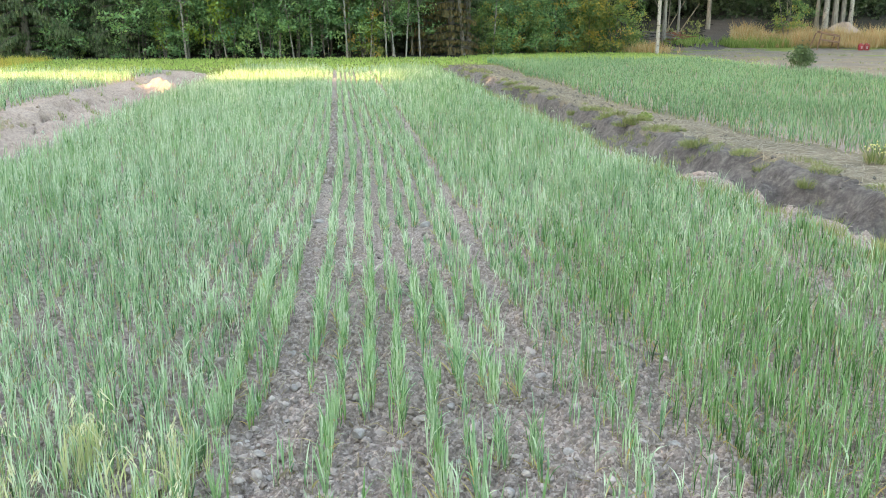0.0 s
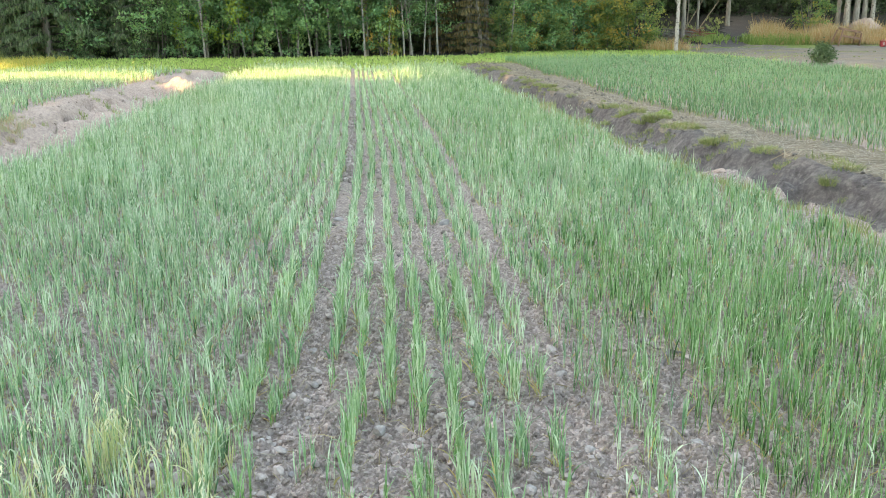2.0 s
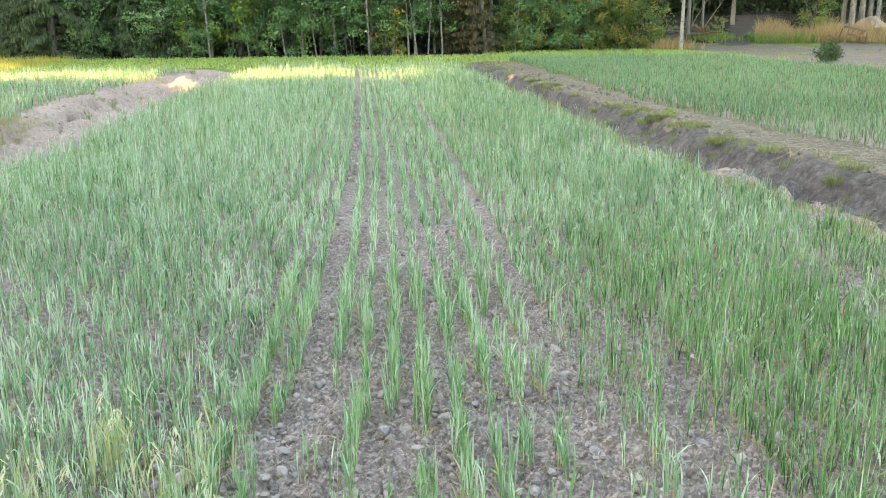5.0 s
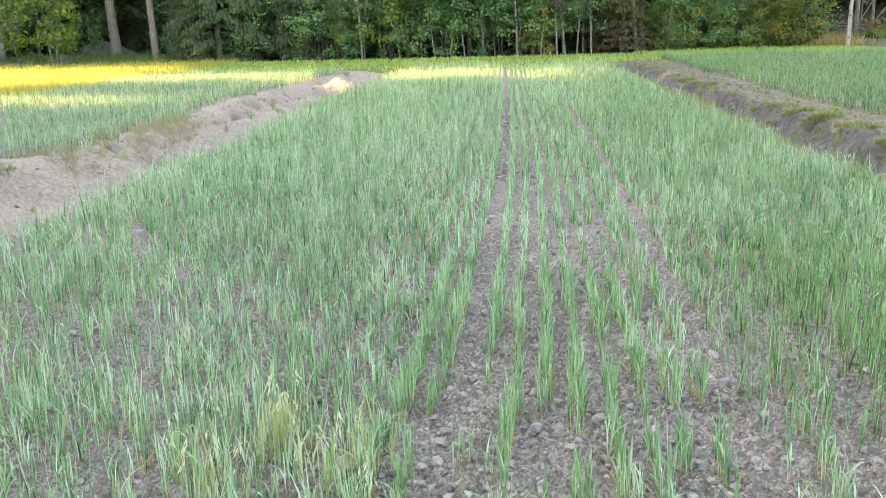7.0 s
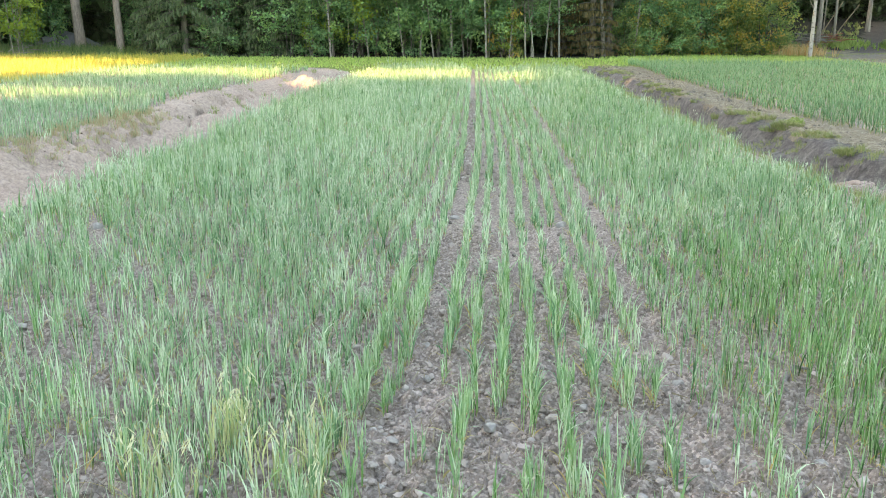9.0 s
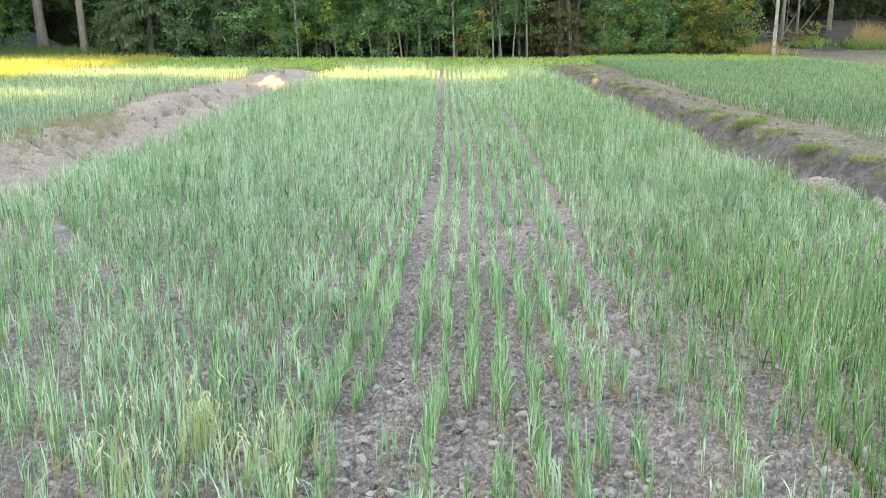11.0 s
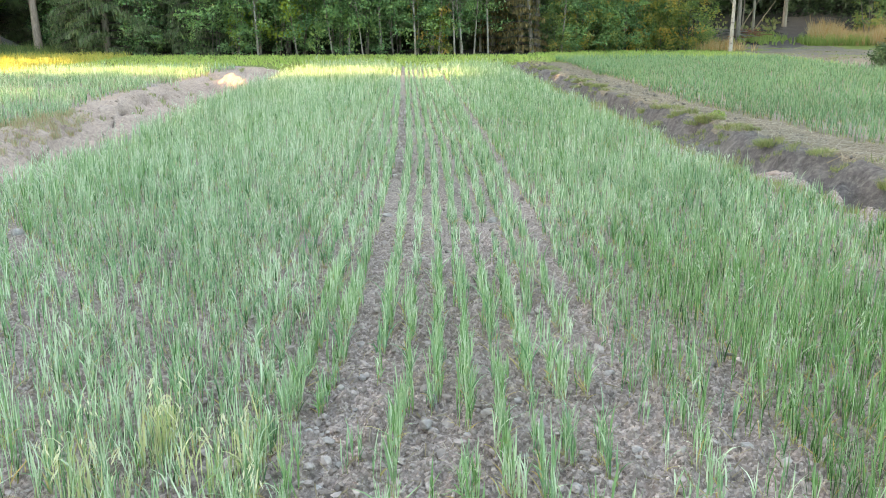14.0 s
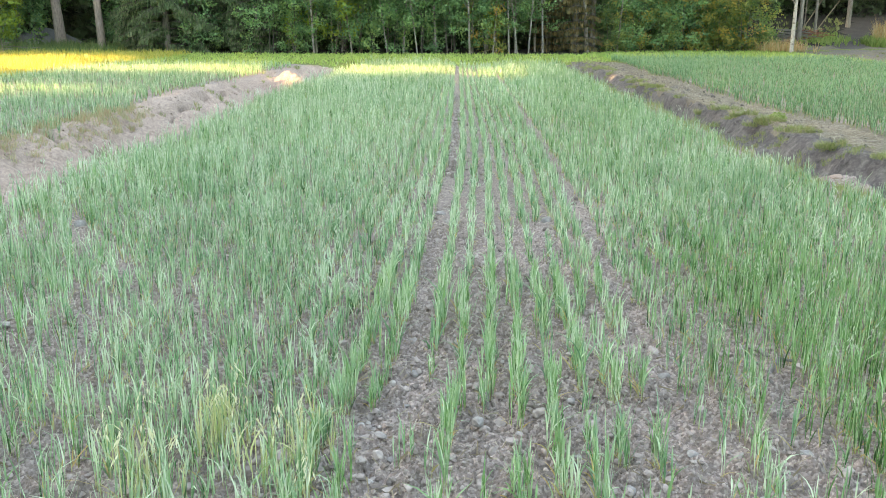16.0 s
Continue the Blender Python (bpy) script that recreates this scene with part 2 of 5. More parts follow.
def leaves(rng, centres, size, hue, flat=0.0):
    """Leaves as small folded rhombs in chance directions."""
    n = len(centres)
    a = rng.normal(size=(n, 3))
    a[:, 2] *= 1 - flat
    a /= np.linalg.norm(a, axis=1)[:, None] + 1e-9
    b = np.cross(a, rng.normal(size=(n, 3)))
    b /= np.linalg.norm(b, axis=1)[:, None] + 1e-9
    size = np.broadcast_to(size, (n,))[:, None]
    v = np.stack([centres - a * size * 0.6, centres + b * size * 0.34, centres + a * size * 0.6, centres - b * size * 0.34], 1).reshape(-1, 3)
    f = np.arange(4 * n).reshape(-1, 4)
    uv = np.stack([np.repeat(hue[:, None], 4, 1), np.broadcast_to(np.array([0, 0.5, 1, 0.5]), (n, 4))], -1)
    return v, f, uv


def joined(pieces):
    vs, fs, us, off = [], [], [], 0
    for v, f, u in pieces:
        vs.append(v), fs.append(f + off), us.append(u)
        off += len(v)
    return np.concatenate(vs), np.concatenate(fs), np.concatenate(us)


def tube(points, radii, sides=7):
    """A tapering round stem along points: verts, faces, uv."""
    p, r = np.asarray(points, float), np.asarray(radii, float)
    n = len(p)
    way = np.gradient(p, axis=0)
    way /= np.linalg.norm(way, axis=1)[:, None] + 1e-9
    ref = np.where(np.abs(way[:, 2:3]) > 0.9, [[1.0, 0, 0]], [[0, 0, 1.0]])
    a = np.cross(way, ref)
    a /= np.linalg.norm(a, axis=1)[:, None] + 1e-9
    b = np.cross(way, a)
    ang = np.linspace(0, 2 * math.pi, sides, endpoint=False)
    v = (p[:, None] + r[:, None, None] * (np.cos(ang)[None, :, None] * a[:, None] + np.sin(ang)[None, :, None] * b[:, None])).reshape(-1, 3)
    i, j = np.meshgrid(np.arange(n - 1), np.arange(sides), indexing="ij")
    k = (j + 1) % sides
    f = np.stack([i * sides + j, i * sides + k, (i + 1) * sides + k, (i + 1) * sides + j], -1).reshape(-1, 4)
    return v, f, np.zeros((len(f), 4, 2))


# ---- ground ----
def right_lip(y):
    return np.interp(y, [0, 5.5, 8, 20, 24, 28], [3.25, 3.1, 2.78, 2.64, 2.55, 2.42])


def right_foot(y):
    return np.interp(y, [0, 6, 9, 12, 20, 24, 28], [4.3, 4.1, 3.7, 3.56, 3.42, 3.25, 3.15])


def right_top(y):
    return np.interp(y, [0, 6.5, 9, 14, 24], [4.75, 4.36, 4.14, 3.72, 3.63])


def litter_end(y):
    return np.interp(y, [0, 8, 10.3, 14, 20, 30], [5.8, 5.3, 4.78, 4.5, 4.55, 4.7])


def left_lip(y):
    return np.interp(y, [0, 5, 7, 10, 13, 17.5, 20.5, 24], [-3.4, -3.38, -3.42, -3.42, -3.3, -3.3, -3.1, -2.9])


def left_top(y):
    return np.interp(y, [0, 8.3, 10, 12, 15, 19.5, 23.5, 27], [-6.2, -5.68, -5.1, -5.08, -5.28, -5.35, -5.05, -4.4])


def lumps(x, y, size, k):
    """Rounded clods of chance radius, packed in jittered cells."""
    u, w = np.asarray(x, float) / size, np.asarray(y, float) / size
    i, j = np.floor(u).astype(np.int64), np.floor(w).astype(np.int64)
    top = np.zeros(np.broadcast(u, w).shape)
    for a in (-1, 0, 1):
        for b in (-1, 0, 1):
            p, q, r = hashed(i + a, j + b, k), hashed(i + a, j + b, k + 1), hashed(i + a, j + b, k + 2)
            r = 0.18 + 0.5 * r**2
            far = ((u - i - a - p) ** 2 + (w - j - b - q) ** 2) / r**2
            top = np.maximum(top, r * np.sqrt(np.clip(1 - far, 0, None)))
    return size * top


def ground_height(x, y, fine=True):
    x, y = np.asarray(x, float), np.asarray(y, float)
    n1 = fbm(x * 1.3, y * 1.3, 3)
    shut = 1 - smooth(25.5, 28.0, y)
    xr = x + 0.10 * n1 + 0.22 * fbm(x * 0.5, y * 1.9, 151, 3)
    a, b, c = right_lip(y) + 0.05, right_foot(y), right_top(y)
    deep = 0.23
    dr = np.where(xr < b, -deep * smooth(0, 0.55, xr - a), -deep * (1 - smooth(0, 1, (xr - b) / (c - b + 1e-6))) * 1.0)
    dr = np.where((xr > a) & (xr < c), dr, 0.0) + 0.05 * np.exp(-(((xr - c - 0.1) / 0.25) ** 2))
    xl = x + 0.12 * n1 + 0.25 * fbm(x * 0.5, y * 1.7, 161, 3)
    la, lt = left_lip(y) - 0.05, left_top(y)
    lf = la - 0.55
    dl = np.where(xl > lf, -0.36 * smooth(0, 0.4, la - xl), -0.36 * (1 - np.clip((lf - xl) / (lf - lt + 1e-6), 0, 1) ** 1.7))
    dl = np.where((xl < la) & (xl > lt), dl, 0.0)
    shut_r = 1 - smooth(27.6, 29.2, y)
    z = shut_r * dr + shut * dl
    near = 1 - smooth(26, 32, y)
    z += 0.02 * near * fbm(x * 0.9, y * 0.9, 11)
    ditch = np.clip(shut_r * np.abs(dr) + shut * np.abs(dl), 0, 0.3) / 0.3
    z += np.clip(ditch * 1.6, 0, 1) * (0.13 * fbm(x * 2.6, y * 2.6, 21, 3) + 0.10 * np.abs(fbm(x * 5.2, y * 4.2, 31, 2)) - 0.05 + 0.10 * fbm(x * 7.5, y * 5.5, 35, 2))
    slope = shut * np.clip(np.abs(dl), 0, 0.36) / 0.36 * np.clip((lf - xl) / 0.5, 0, 1)
    z += slope * (0.16 * fbm(x * 1.6, y * 4.4, 401, 3) - 0.12 * np.abs(fbm(x * 2.2, y * 3.0, 405, 3)))
    z -= shut * smooth(8.5, 11, y) * 0.2 * np.clip(fbm(x * 5.1, y * 4.6, 37, 2) - 0.14, 0, None) * np.exp(-(((x - left_top(y) - 0.3) / 0.45) ** 2)) * 4
    if fine:
        close = 1 - smooth(7, 16, y)
        z += close * (0.03 * fbm(x * 3.2, y * 3.2, 41, 2) + 0.022 * fbm(x * 8.0, y * 8.0, 47, 2))
        near_field = (1 - smooth(4.8, 6.5, y)) * smooth(1.0, 1.4, y)
        z += near_field * (1.0 * lumps(x, y, 0.06, 301) + 0.85 * lumps(x, y, 0.03, 311) + 0.016 * fbm(x * 30, y * 30, 53, 2))
    z += smooth(40, 62, y) * 2.2 * smooth(10, 17, x) + 0.35 * smooth(37, 44, y) * smooth(13, 17, x)
    z += 0.5 * np.exp(-(((x + 4.0 - y + 20.7) / 1.1) ** 2) - ((x + 4.0 + y - 20.7) / 0.52) ** 2) + 0.13 * np.exp(-(((x - 3.5) / 0.3) ** 2) - ((y - 8.35) / 0.4) ** 2)
    z += 6.0 * smooth(70, 160, np.hypot(x, y - 20))
    return z


def spaced(stops):
    out = []
    for a, b, step in stops:
        out.append(np.arange(a, b - 1e-6, step))
    return np.concatenate(out + [[stops[-1][1]]])


gx = spaced([(-2400, -300, 350), (-300, -60, 30), (-60, -14, 2.0), (-14, -6.4, 0.3), (-6.4, -3.0, 0.07), (-3.0, -2.1, 0.05), (-2.1, 2.3, 0.015), (2.3, 2.6, 0.05),
             (2.6, 5.6, 0.06), (5.6, 13, 0.35), (13, 24, 0.3), (24, 32, 0.6), (32, 60, 2.0), (60, 300, 30), (300, 2400, 350)])
gy = spaced([(-2400, -300, 350), (-300, -40, 26), (-40, -6, 2.0), (-6, 1.4, 0.3), (1.4, 1.9, 0.03), (1.9, 3.2, 0.015), (3.2, 4.6, 0.024), (4.6, 6, 0.045), (6, 12, 0.085), (12, 20, 0.13), (20, 29, 0.24),
             (29, 38, 0.5), (38, 48, 0.35), (48, 60, 1.0), (60, 300, 20), (300, 2400, 350)])
X, Y = np.meshgrid(gx, gy)
Z = ground_height(X, Y)
nx, ny = len(gx), len(gy)
ii, jj = np.meshgrid(np.arange(ny - 1), np.arange(nx - 1), indexing="ij")
gf = np.stack([ii * nx + jj, ii * nx + jj + 1, (ii + 1) * nx + jj + 1, (ii + 1) * nx + jj], -1).reshape(-1, 4)
cx, cy = (X[:-1, :-1] + X[1:, 1:]) / 2, (Y[:-1, :-1] + Y[1:, 1:]) / 2
wob = 0.25 * fbm(cx * 2.0, cy * 2.0, 61)
zone = np.full(cx.shape, 4)
inside = (cy < 26.5 + wob * 2) & (cy > -30)
zone[inside & (cx > left_lip(cy) - 0.15 + wob) & (cx < right_lip(cy) + 0.1 + wob)] = 0
zone[inside & (cx <= left_lip(cy) - 0.15 + wob) & (cx > left_top(cy) - 0.25 + wob)] = 1
beside = (cy < 28.6 + wob * 2) & (cy > -30)
zone[beside & (cx >= right_lip(cy) + 0.1 + wob) & (cx < right_top(cy) + wob * 0.6)] = 2
zone[beside & (cx >= right_lip(cy) + 0.1 + wob) & (cx < right_foot(cy) - 0.12 + wob * 0.4)] = 0
zone[beside & (cx >= right_top(cy) + wob * 0.6) & (cx < litter_end(cy) + 0.4 + wob)] = 3
zone[inside & (cx <= left_top(cy) - 0.25 + wob) & (cx > -10.2 + wob)] = 0
zone[(cx >= litter_end(cy) + 0.4 + wob) & (cx < 12.5 + wob) & (cy < 30.5 + wob) & (cy > -30)] = 0
zone[(cx < -10.2 + wob) & (cx > -11.0 + wob) & (cy < 25) & (cy > -30)] = 6
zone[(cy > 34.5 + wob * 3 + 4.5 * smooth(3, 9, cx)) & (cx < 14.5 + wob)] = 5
zone[(cx < -14.5 + wob * 4) & (cy < 48 + wob * 5)] = 4
zone[(cx > 12.6 + wob) & (cx < 14.2 + wob)] = 4
zone[(cx > 12.6 + wob) & (cy > 15) & (cx < 40) & (cy < 44)] = 4
zone[(cx > 12.9 + wob + 0.06 * (cy - 30)) & (cx < 40 + wob * 3) & (cy > 5) & (cy < 40 + wob)] = 6
patch = (zone == 6) & (cx > 12) & (fbm(cx * 0.3, cy * 0.7, 181) > 0.06)
zone[patch] = np.where(cy[patch] < 33, 3, 4)
zone[(zone == 6) & (cx > 12) & (fbm(cx * 0.35, cy * 0.8, 191) > 0.1)] = 3
zone[(cx > 13.4) & (cx < 19) & (cy > 39.3 + wob) & (cy < 41.0 + wob)] = 3
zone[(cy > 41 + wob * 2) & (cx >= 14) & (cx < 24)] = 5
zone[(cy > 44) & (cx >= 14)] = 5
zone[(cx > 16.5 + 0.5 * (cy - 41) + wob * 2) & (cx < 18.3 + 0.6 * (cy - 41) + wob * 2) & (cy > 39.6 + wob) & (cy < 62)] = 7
zone[(np.abs(cx) > 60) | (cy > 60) | (cy < -40)] = 4
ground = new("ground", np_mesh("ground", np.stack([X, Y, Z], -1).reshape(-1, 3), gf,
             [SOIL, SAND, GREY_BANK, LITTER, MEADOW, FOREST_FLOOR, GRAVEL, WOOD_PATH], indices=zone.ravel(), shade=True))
tagged(ground, "dry grey-brown field soil with two ditches, turf and forest floor", "ground", kind="structure")


# ---- oats ----
STONES = [(0.541, 5.895, 0.052), (-2.561, 5.525, 0.055), (2.144, 6.413, 0.035), (-0.196, 6.03, 0.05), (-0.229, 3.533, 0.032), (-0.282, 2.588, 0.028),
          (0.371, 2.9, 0.028), (0.034, 2.704, 0.034), (0.751, 3.135, 0.028), (0.716, 2.552, 0.026), (-1.422, 2.977, 0.024), (-0.22, 2.902, 0.014),
          (-0.155, 2.89, 0.014), (-0.24, 2.47, 0.022), (-0.36, 2.70, 0.025), (0.35, 2.53, 0.022), (0.17, 2.62, 0.02), (-0.21, 3.2, 0.026),
          (0.47, 2.31, 0.03), (-0.29, 2.31, 0.022), (0.70, 4.60, 0.028), (2.42, 4.05, 0.045), (1.05, 2.5, 0.035), (0.30, 3.45, 0.02), (-2.05, 3.6, 0.035),
          (-1.9, 2.3, 0.02), (0.95, 2.15, 0.03), (3.5, 8.3, 0.1)]


def unhidden(x, y):
    """Where no plant stands close before a stone."""
    ok = np.ones(np.shape(x), bool)
    for sx, sy, size in STONES:
        ok &= ~((np.abs(x - sx * y / sy) < 0.03 + 0.6 * size) & (y > sy - (1.8 if size > 0.09 else 0.8 if size > 0.045 else 0.24)) & (y < sy + size))
    return ok


def row_shift(y):
    return np.interp(y, [0, 2.4, 3.05, 4.0, 4.66, 5.75, 7.0, 8.0, 9.5, 11.0, 13.0, 22.0, 30.0], [-0.1, -0.075, -0.035, -0.01, 0.005, 0.022, 0.042, 0.055, 0.058, 0.04, 0.02, -0.09, -0.13])


def lush_edge(y):
    return np.interp(y, [2.2, 2.5, 3.05, 3.55, 4.0, 5.0, 7.0], [1.12, 1.13, 1.17, 1.2, 1.06, 0.95, 0.85])


def cover(x, y):
    """How thickly the oats stand, 0 to 1, over the middle strip."""
    d = 0.75 + 0.5 * fbm(x * 1.1, y * 0.8, 71) + 0.75 * fbm(x * 8, y * 4.5, 81, 2)
    edge = lush_edge(y)
    lush = smooth(edge - 0.03, edge + 0.1, x) * (1 - smooth(1.95, 2.5, x)) * (1 - smooth(5.5, 8, y))
    d += 0.34 * lush
    d -= 0.22 * smooth(0.48, 0.6, x) * (1 - smooth(edge - 0.12, edge, x)) * (1 - smooth(4.2, 5.0, y))
    d -= 0.8 * np.exp(-(((x - 1.12) / 0.12) ** 2) - ((y - 3.1) / 0.42) ** 2)
    d -= 0.4 * np.exp(-(((x - 1.03) / 0.1) ** 2) - ((y - 2.5) / 0.25) ** 2)
    d -= 0.5 * np.exp(-(((x - 2.25) / 0.36) ** 2) - ((y - 4.2) / 0.8) ** 2)
    d -= 0.06 * (1 - smooth(3.0, 5.0, y)) * (1 - smooth(-0.6, -0.3, x))
    d += 0.25 * smooth(5.0, 9.0, y)
    return np.clip(d, 0.04, 1.15)


ROWS = [-0.395 - 0.117 * k for k in range(25)] + [-0.282, -0.112, 0.0, 0.12, 0.231, 0.343, 0.452, 0.56, 0.65] + [0.835 + 0.119 * k for k in range(19)]


def oat_blades(rng, px, py, pz, tall, shoots, blades, width, seg, spread=0.008, tone=None, withered=0.3, pale=1.0):
    """Plants at the given feet: a pale upright stem for each shoot, narrow ascending blades along it, a few dead leaves at its foot."""
    n = len(px)
    tone = np.ones(n) if tone is None else tone
    k = np.repeat(np.arange(n), shoots)
    m = len(k)
    az = rng.uniform(0, 2 * math.pi, m)
    base = np.stack([px[k] + rng.normal(0, spread, m), py[k] + rng.normal(0, 1.6 * spread, m), pz[k] - 0.008], -1)
    high = tall[k] * rng.uniform(0.62, 1.12, m)
    lean = np.abs(rng.normal(0, 0.09, m))
    own = rng.uniform(0, 1, n)[k]
    stem_hue = 0.143 + 0.857 * np.clip((0.58 + 0.4 * own + rng.normal(0, 0.15, m)) * pale, 0.1, 1)
    sets = [ribbons(rng, base, high * 0.9, width * rng.uniform(0.4, 0.6, m), lean, az, np.zeros(m), stem_hue, max(1, seg - 1), np.zeros(m), np.full(m, 0.9))]
    j = np.repeat(np.arange(m), blades)
    b = len(j)
    place = np.tile(np.arange(blades), m) / blades
    start = np.clip(place * 0.72 + rng.uniform(0.0, 0.22, b), 0, 0.82)
    foot = base[j] + np.stack([lean[j] * np.cos(az[j]) * start * high[j], lean[j] * np.sin(az[j]) * start * high[j], start * high[j] * 0.9], -1)
    reach = high[j] * np.minimum(rng.uniform(0.34, 0.72, b), 1.14 - start)
    side = rng.uniform(0, 2 * math.pi, b)
    out = np.abs(rng.normal(0.10, 0.10, b))
    droop = rng.uniform(0, 1, b) ** 4.0 * 0.8
    dead = (start < 0.22) & (rng.uniform(size=b) < withered)
    out, droop = np.where(dead, out + 0.5, out), np.where(dead, 0.5, droop)
    # lower blades get darker greens: shade at the plant feet put into the hue
    value = (0.5 * own[j] + 0.5 * rng.uniform(0, 1, b) ** 1.2) * tone[k[j]] + 0.28 * (place - 0.4)
    hue = 0.143 + 0.857 * np.clip(0.5 + 1.18 * (value - 0.48), 0, 1)
    hue = np.where(dead, 0.0, hue)
    sets.append(ribbons(rng, foot, reach * np.where(dead, 0.6, 1), width * rng.uniform(0.6, 1.15, b), out, side, droop, hue, seg, start, np.minimum(start + 0.7, 1.1),
                        side + math.pi / 2 + rng.normal(0, 0.6, b), True))
    return joined(sets)


def oat_heads(rng, px, py, pz, tall, grain=0.016, number=9):
    """Loose nodding panicles at the tops of some stems: plump husks, each of two crossed faces, on hair-thin stalks."""
    n = len(px)
    k = np.repeat(np.arange(n), number)
    m = len(k)
    s = rng.uniform(0.0, 1.0, m)
    az = (rng.uniform(0, 2 * math.pi, n)[k] + rng.normal(0, 0.7, m))
    out = (0.012 + 0.035 * s) * rng.uniform(0.5, 1.2, m)
    node_z = pz[k] + tall[k] * (1.16 - 0.30 * s)
    c = np.stack([px[k] + out * np.cos(az), py[k] + out * np.sin(az), node_z - 0.6 * out], -1)
    d = np.stack([0.45 * np.cos(az) + rng.normal(0, 0.2, m), 0.45 * np.sin(az) + rng.normal(0, 0.2, m), -np.ones(m)], -1) * grain * rng.uniform(0.7, 1.1, m)[:, None]
    a1 = rng.uniform(0, math.pi, m)
    side = np.stack([np.cos(a1), np.sin(a1), np.zeros(m)], -1) * 0.2 * grain
    other = np.stack([-np.sin(a1), np.cos(a1), np.zeros(m)], -1) * 0.2 * grain
    root = np.stack([px[k], py[k], node_z], -1)
    thin = 0.04 * grain * np.stack([np.cos(a1), np.sin(a1), np.zeros(m)], -1)
    v = np.concatenate([np.stack(q, 1).reshape(-1, 3) for q in ((c - d * 0.8, c - d * 0.1 + side, c + d, c - d * 0.1 - side), (c - d * 0.8, c - d * 0.1 + other, c + d, c - d * 0.1 - other),
                                                                (root - thin, root + thin, c - d * 0.7 + thin, c - d * 0.7 - thin))])
    hue = np.tile(rng.uniform(0, 1, m), 3)
    uv = np.stack([np.repeat(hue[:, None], 4, 1), np.broadcast_to(np.array([0, 0.5, 1, 0.5]), (3 * m, 4))], -1)
    return v, np.arange(12 * m).reshape(-1, 4), uv


def tall_at(x, y):
    return 0.188 + 0.09 * fbm(x * 0.8, y * 0.6, 91) + 0.06 * smooth(5, 10, y) + 0.03 * np.exp(-(((x - 1.6) / 0.5) ** 2)) + 0.035 * smooth(-0.4, -1.0, x) - 0.03 * np.exp(-(((x - 0.3) / 0.5) ** 2))


def strip_feet(rng, rows, y0, y1, step, density, jitter):
    """Feet of tufts along sown rows."""
    xs, ys = [], []
    for r in rows:
        y = np.arange(y0, y1, step) + rng.uniform(-step / 2, step / 2, len(np.arange(y0, y1, step)))
        x = r + row_shift(y) + rng.normal(0, 1, len(y)) * jitter(r)
        keep = rng.uniform(size=len(y)) < density(x, y)
        xs.append(x[keep]), ys.append(y[keep])
    return np.concatenate(xs), np.concatenate(ys)


rng = np.random.default_rng(5)
LOOSE = lambda r: 0.019 if r < -0.3 else (0.021 if r > 0.8 else 0.011)  # noqa: E731


def strip_part(y0, y1, step, shoots, blades, width, seg):
    x, y = strip_feet(rng, ROWS, y0, y1, step, cover, LOOSE)
    near_rows = (y > 1.8) & (y < 4.3) & (x > -0.36) & (x < 0.72)
    ok = (x > left_lip(y) + 0.05) & (x < right_lip(y) - 0.1 - 0.06 * (1 - smooth(8, 11, y)) + 0.25 * fbm(x, y * 1.5, 171)) & ~near_rows & unhidden(x, y)
    x, y = x[ok], y[ok]
    z = ground_height(x, y)
    fresh = smooth(0.75, 1.25, x) * (1 - smooth(3.8, 6.5, y))
    tall = tall_at(x, y) * rng.uniform(0.7, 1.15, len(x))
    tone = 1.14 + 0.3 * fbm(x * 0.9, y * 0.6, 131) + 0.7 * fbm(x * 7.5, y * 4.0, 137, 2) - 0.25 * fresh - 0.17 * smooth(0.9, 1.6, x) - 0.08 * smooth(7, 12, y)
    green = rng.uniform(size=len(x)) < 0.2 + 0.65 * fresh + 0.5 * fbm(x * 0.7, y * 0.5, 133)
    out = []
    for pick in (~green, green):
        if pick.any():
            out.append(oat_blades(rng, x[pick], y[pick], z[pick], tall[pick], shoots, blades, width, seg, tone=tone[pick]))
    index = np.concatenate([np.full(len(q[1]), i) for i, q in enumerate(out)])
    return x, y, z, tall, joined(out), index


pieces, slots, heads = [], [], []
for y0, y1, step, shoots, blades, width, seg, share in ((-5.0, 1.6, 0.045, 2, 3, 0.0105, 1, 0.03), (1.6, 4.5, 0.0195, 2, 3, 0.0057, 3, 0.03), (4.5, 8.0, 0.0235, 2, 3, 0.0074, 2, 0.06),
                                                        (8.0, 14.0, 0.042, 2, 3, 0.013, 1, 0.08), (14.0, 25.3, 0.07, 2, 3, 0.019, 1, 0.08)):
    x, y, z, tall, blade_set, index = strip_part(y0, y1, step, shoots, blades, width, seg)
    pieces.append(blade_set), slots.append(index)
    pick = rng.uniform(size=len(x)) < share * (0.7 + 0.9 * (x < -0.4))
    heads.append(oat_heads(rng, x[pick], y[pick], z[pick], tall[pick], 0.0125 + 0.003 * (y0 > 4) + 0.002 * (y0 > 7) + 0.008 * (y0 > 13), 11 if y0 < 5 else 5))
v, f, u = joined(pieces)
crop = new("oat_crop", np_mesh("oat_crop", v, f, [OAT, OAT_FRESH], uv=u, indices=np.concatenate(slots)))
tagged(crop, "young blue-green oats sown in rows on dry soil", "crop", kind="stuff")
v, f, u = joined(heads)
part("panicles", np_mesh("panicles", v, f, OAT_HEAD, uv=u), crop, "pale cream nodding oat heads")

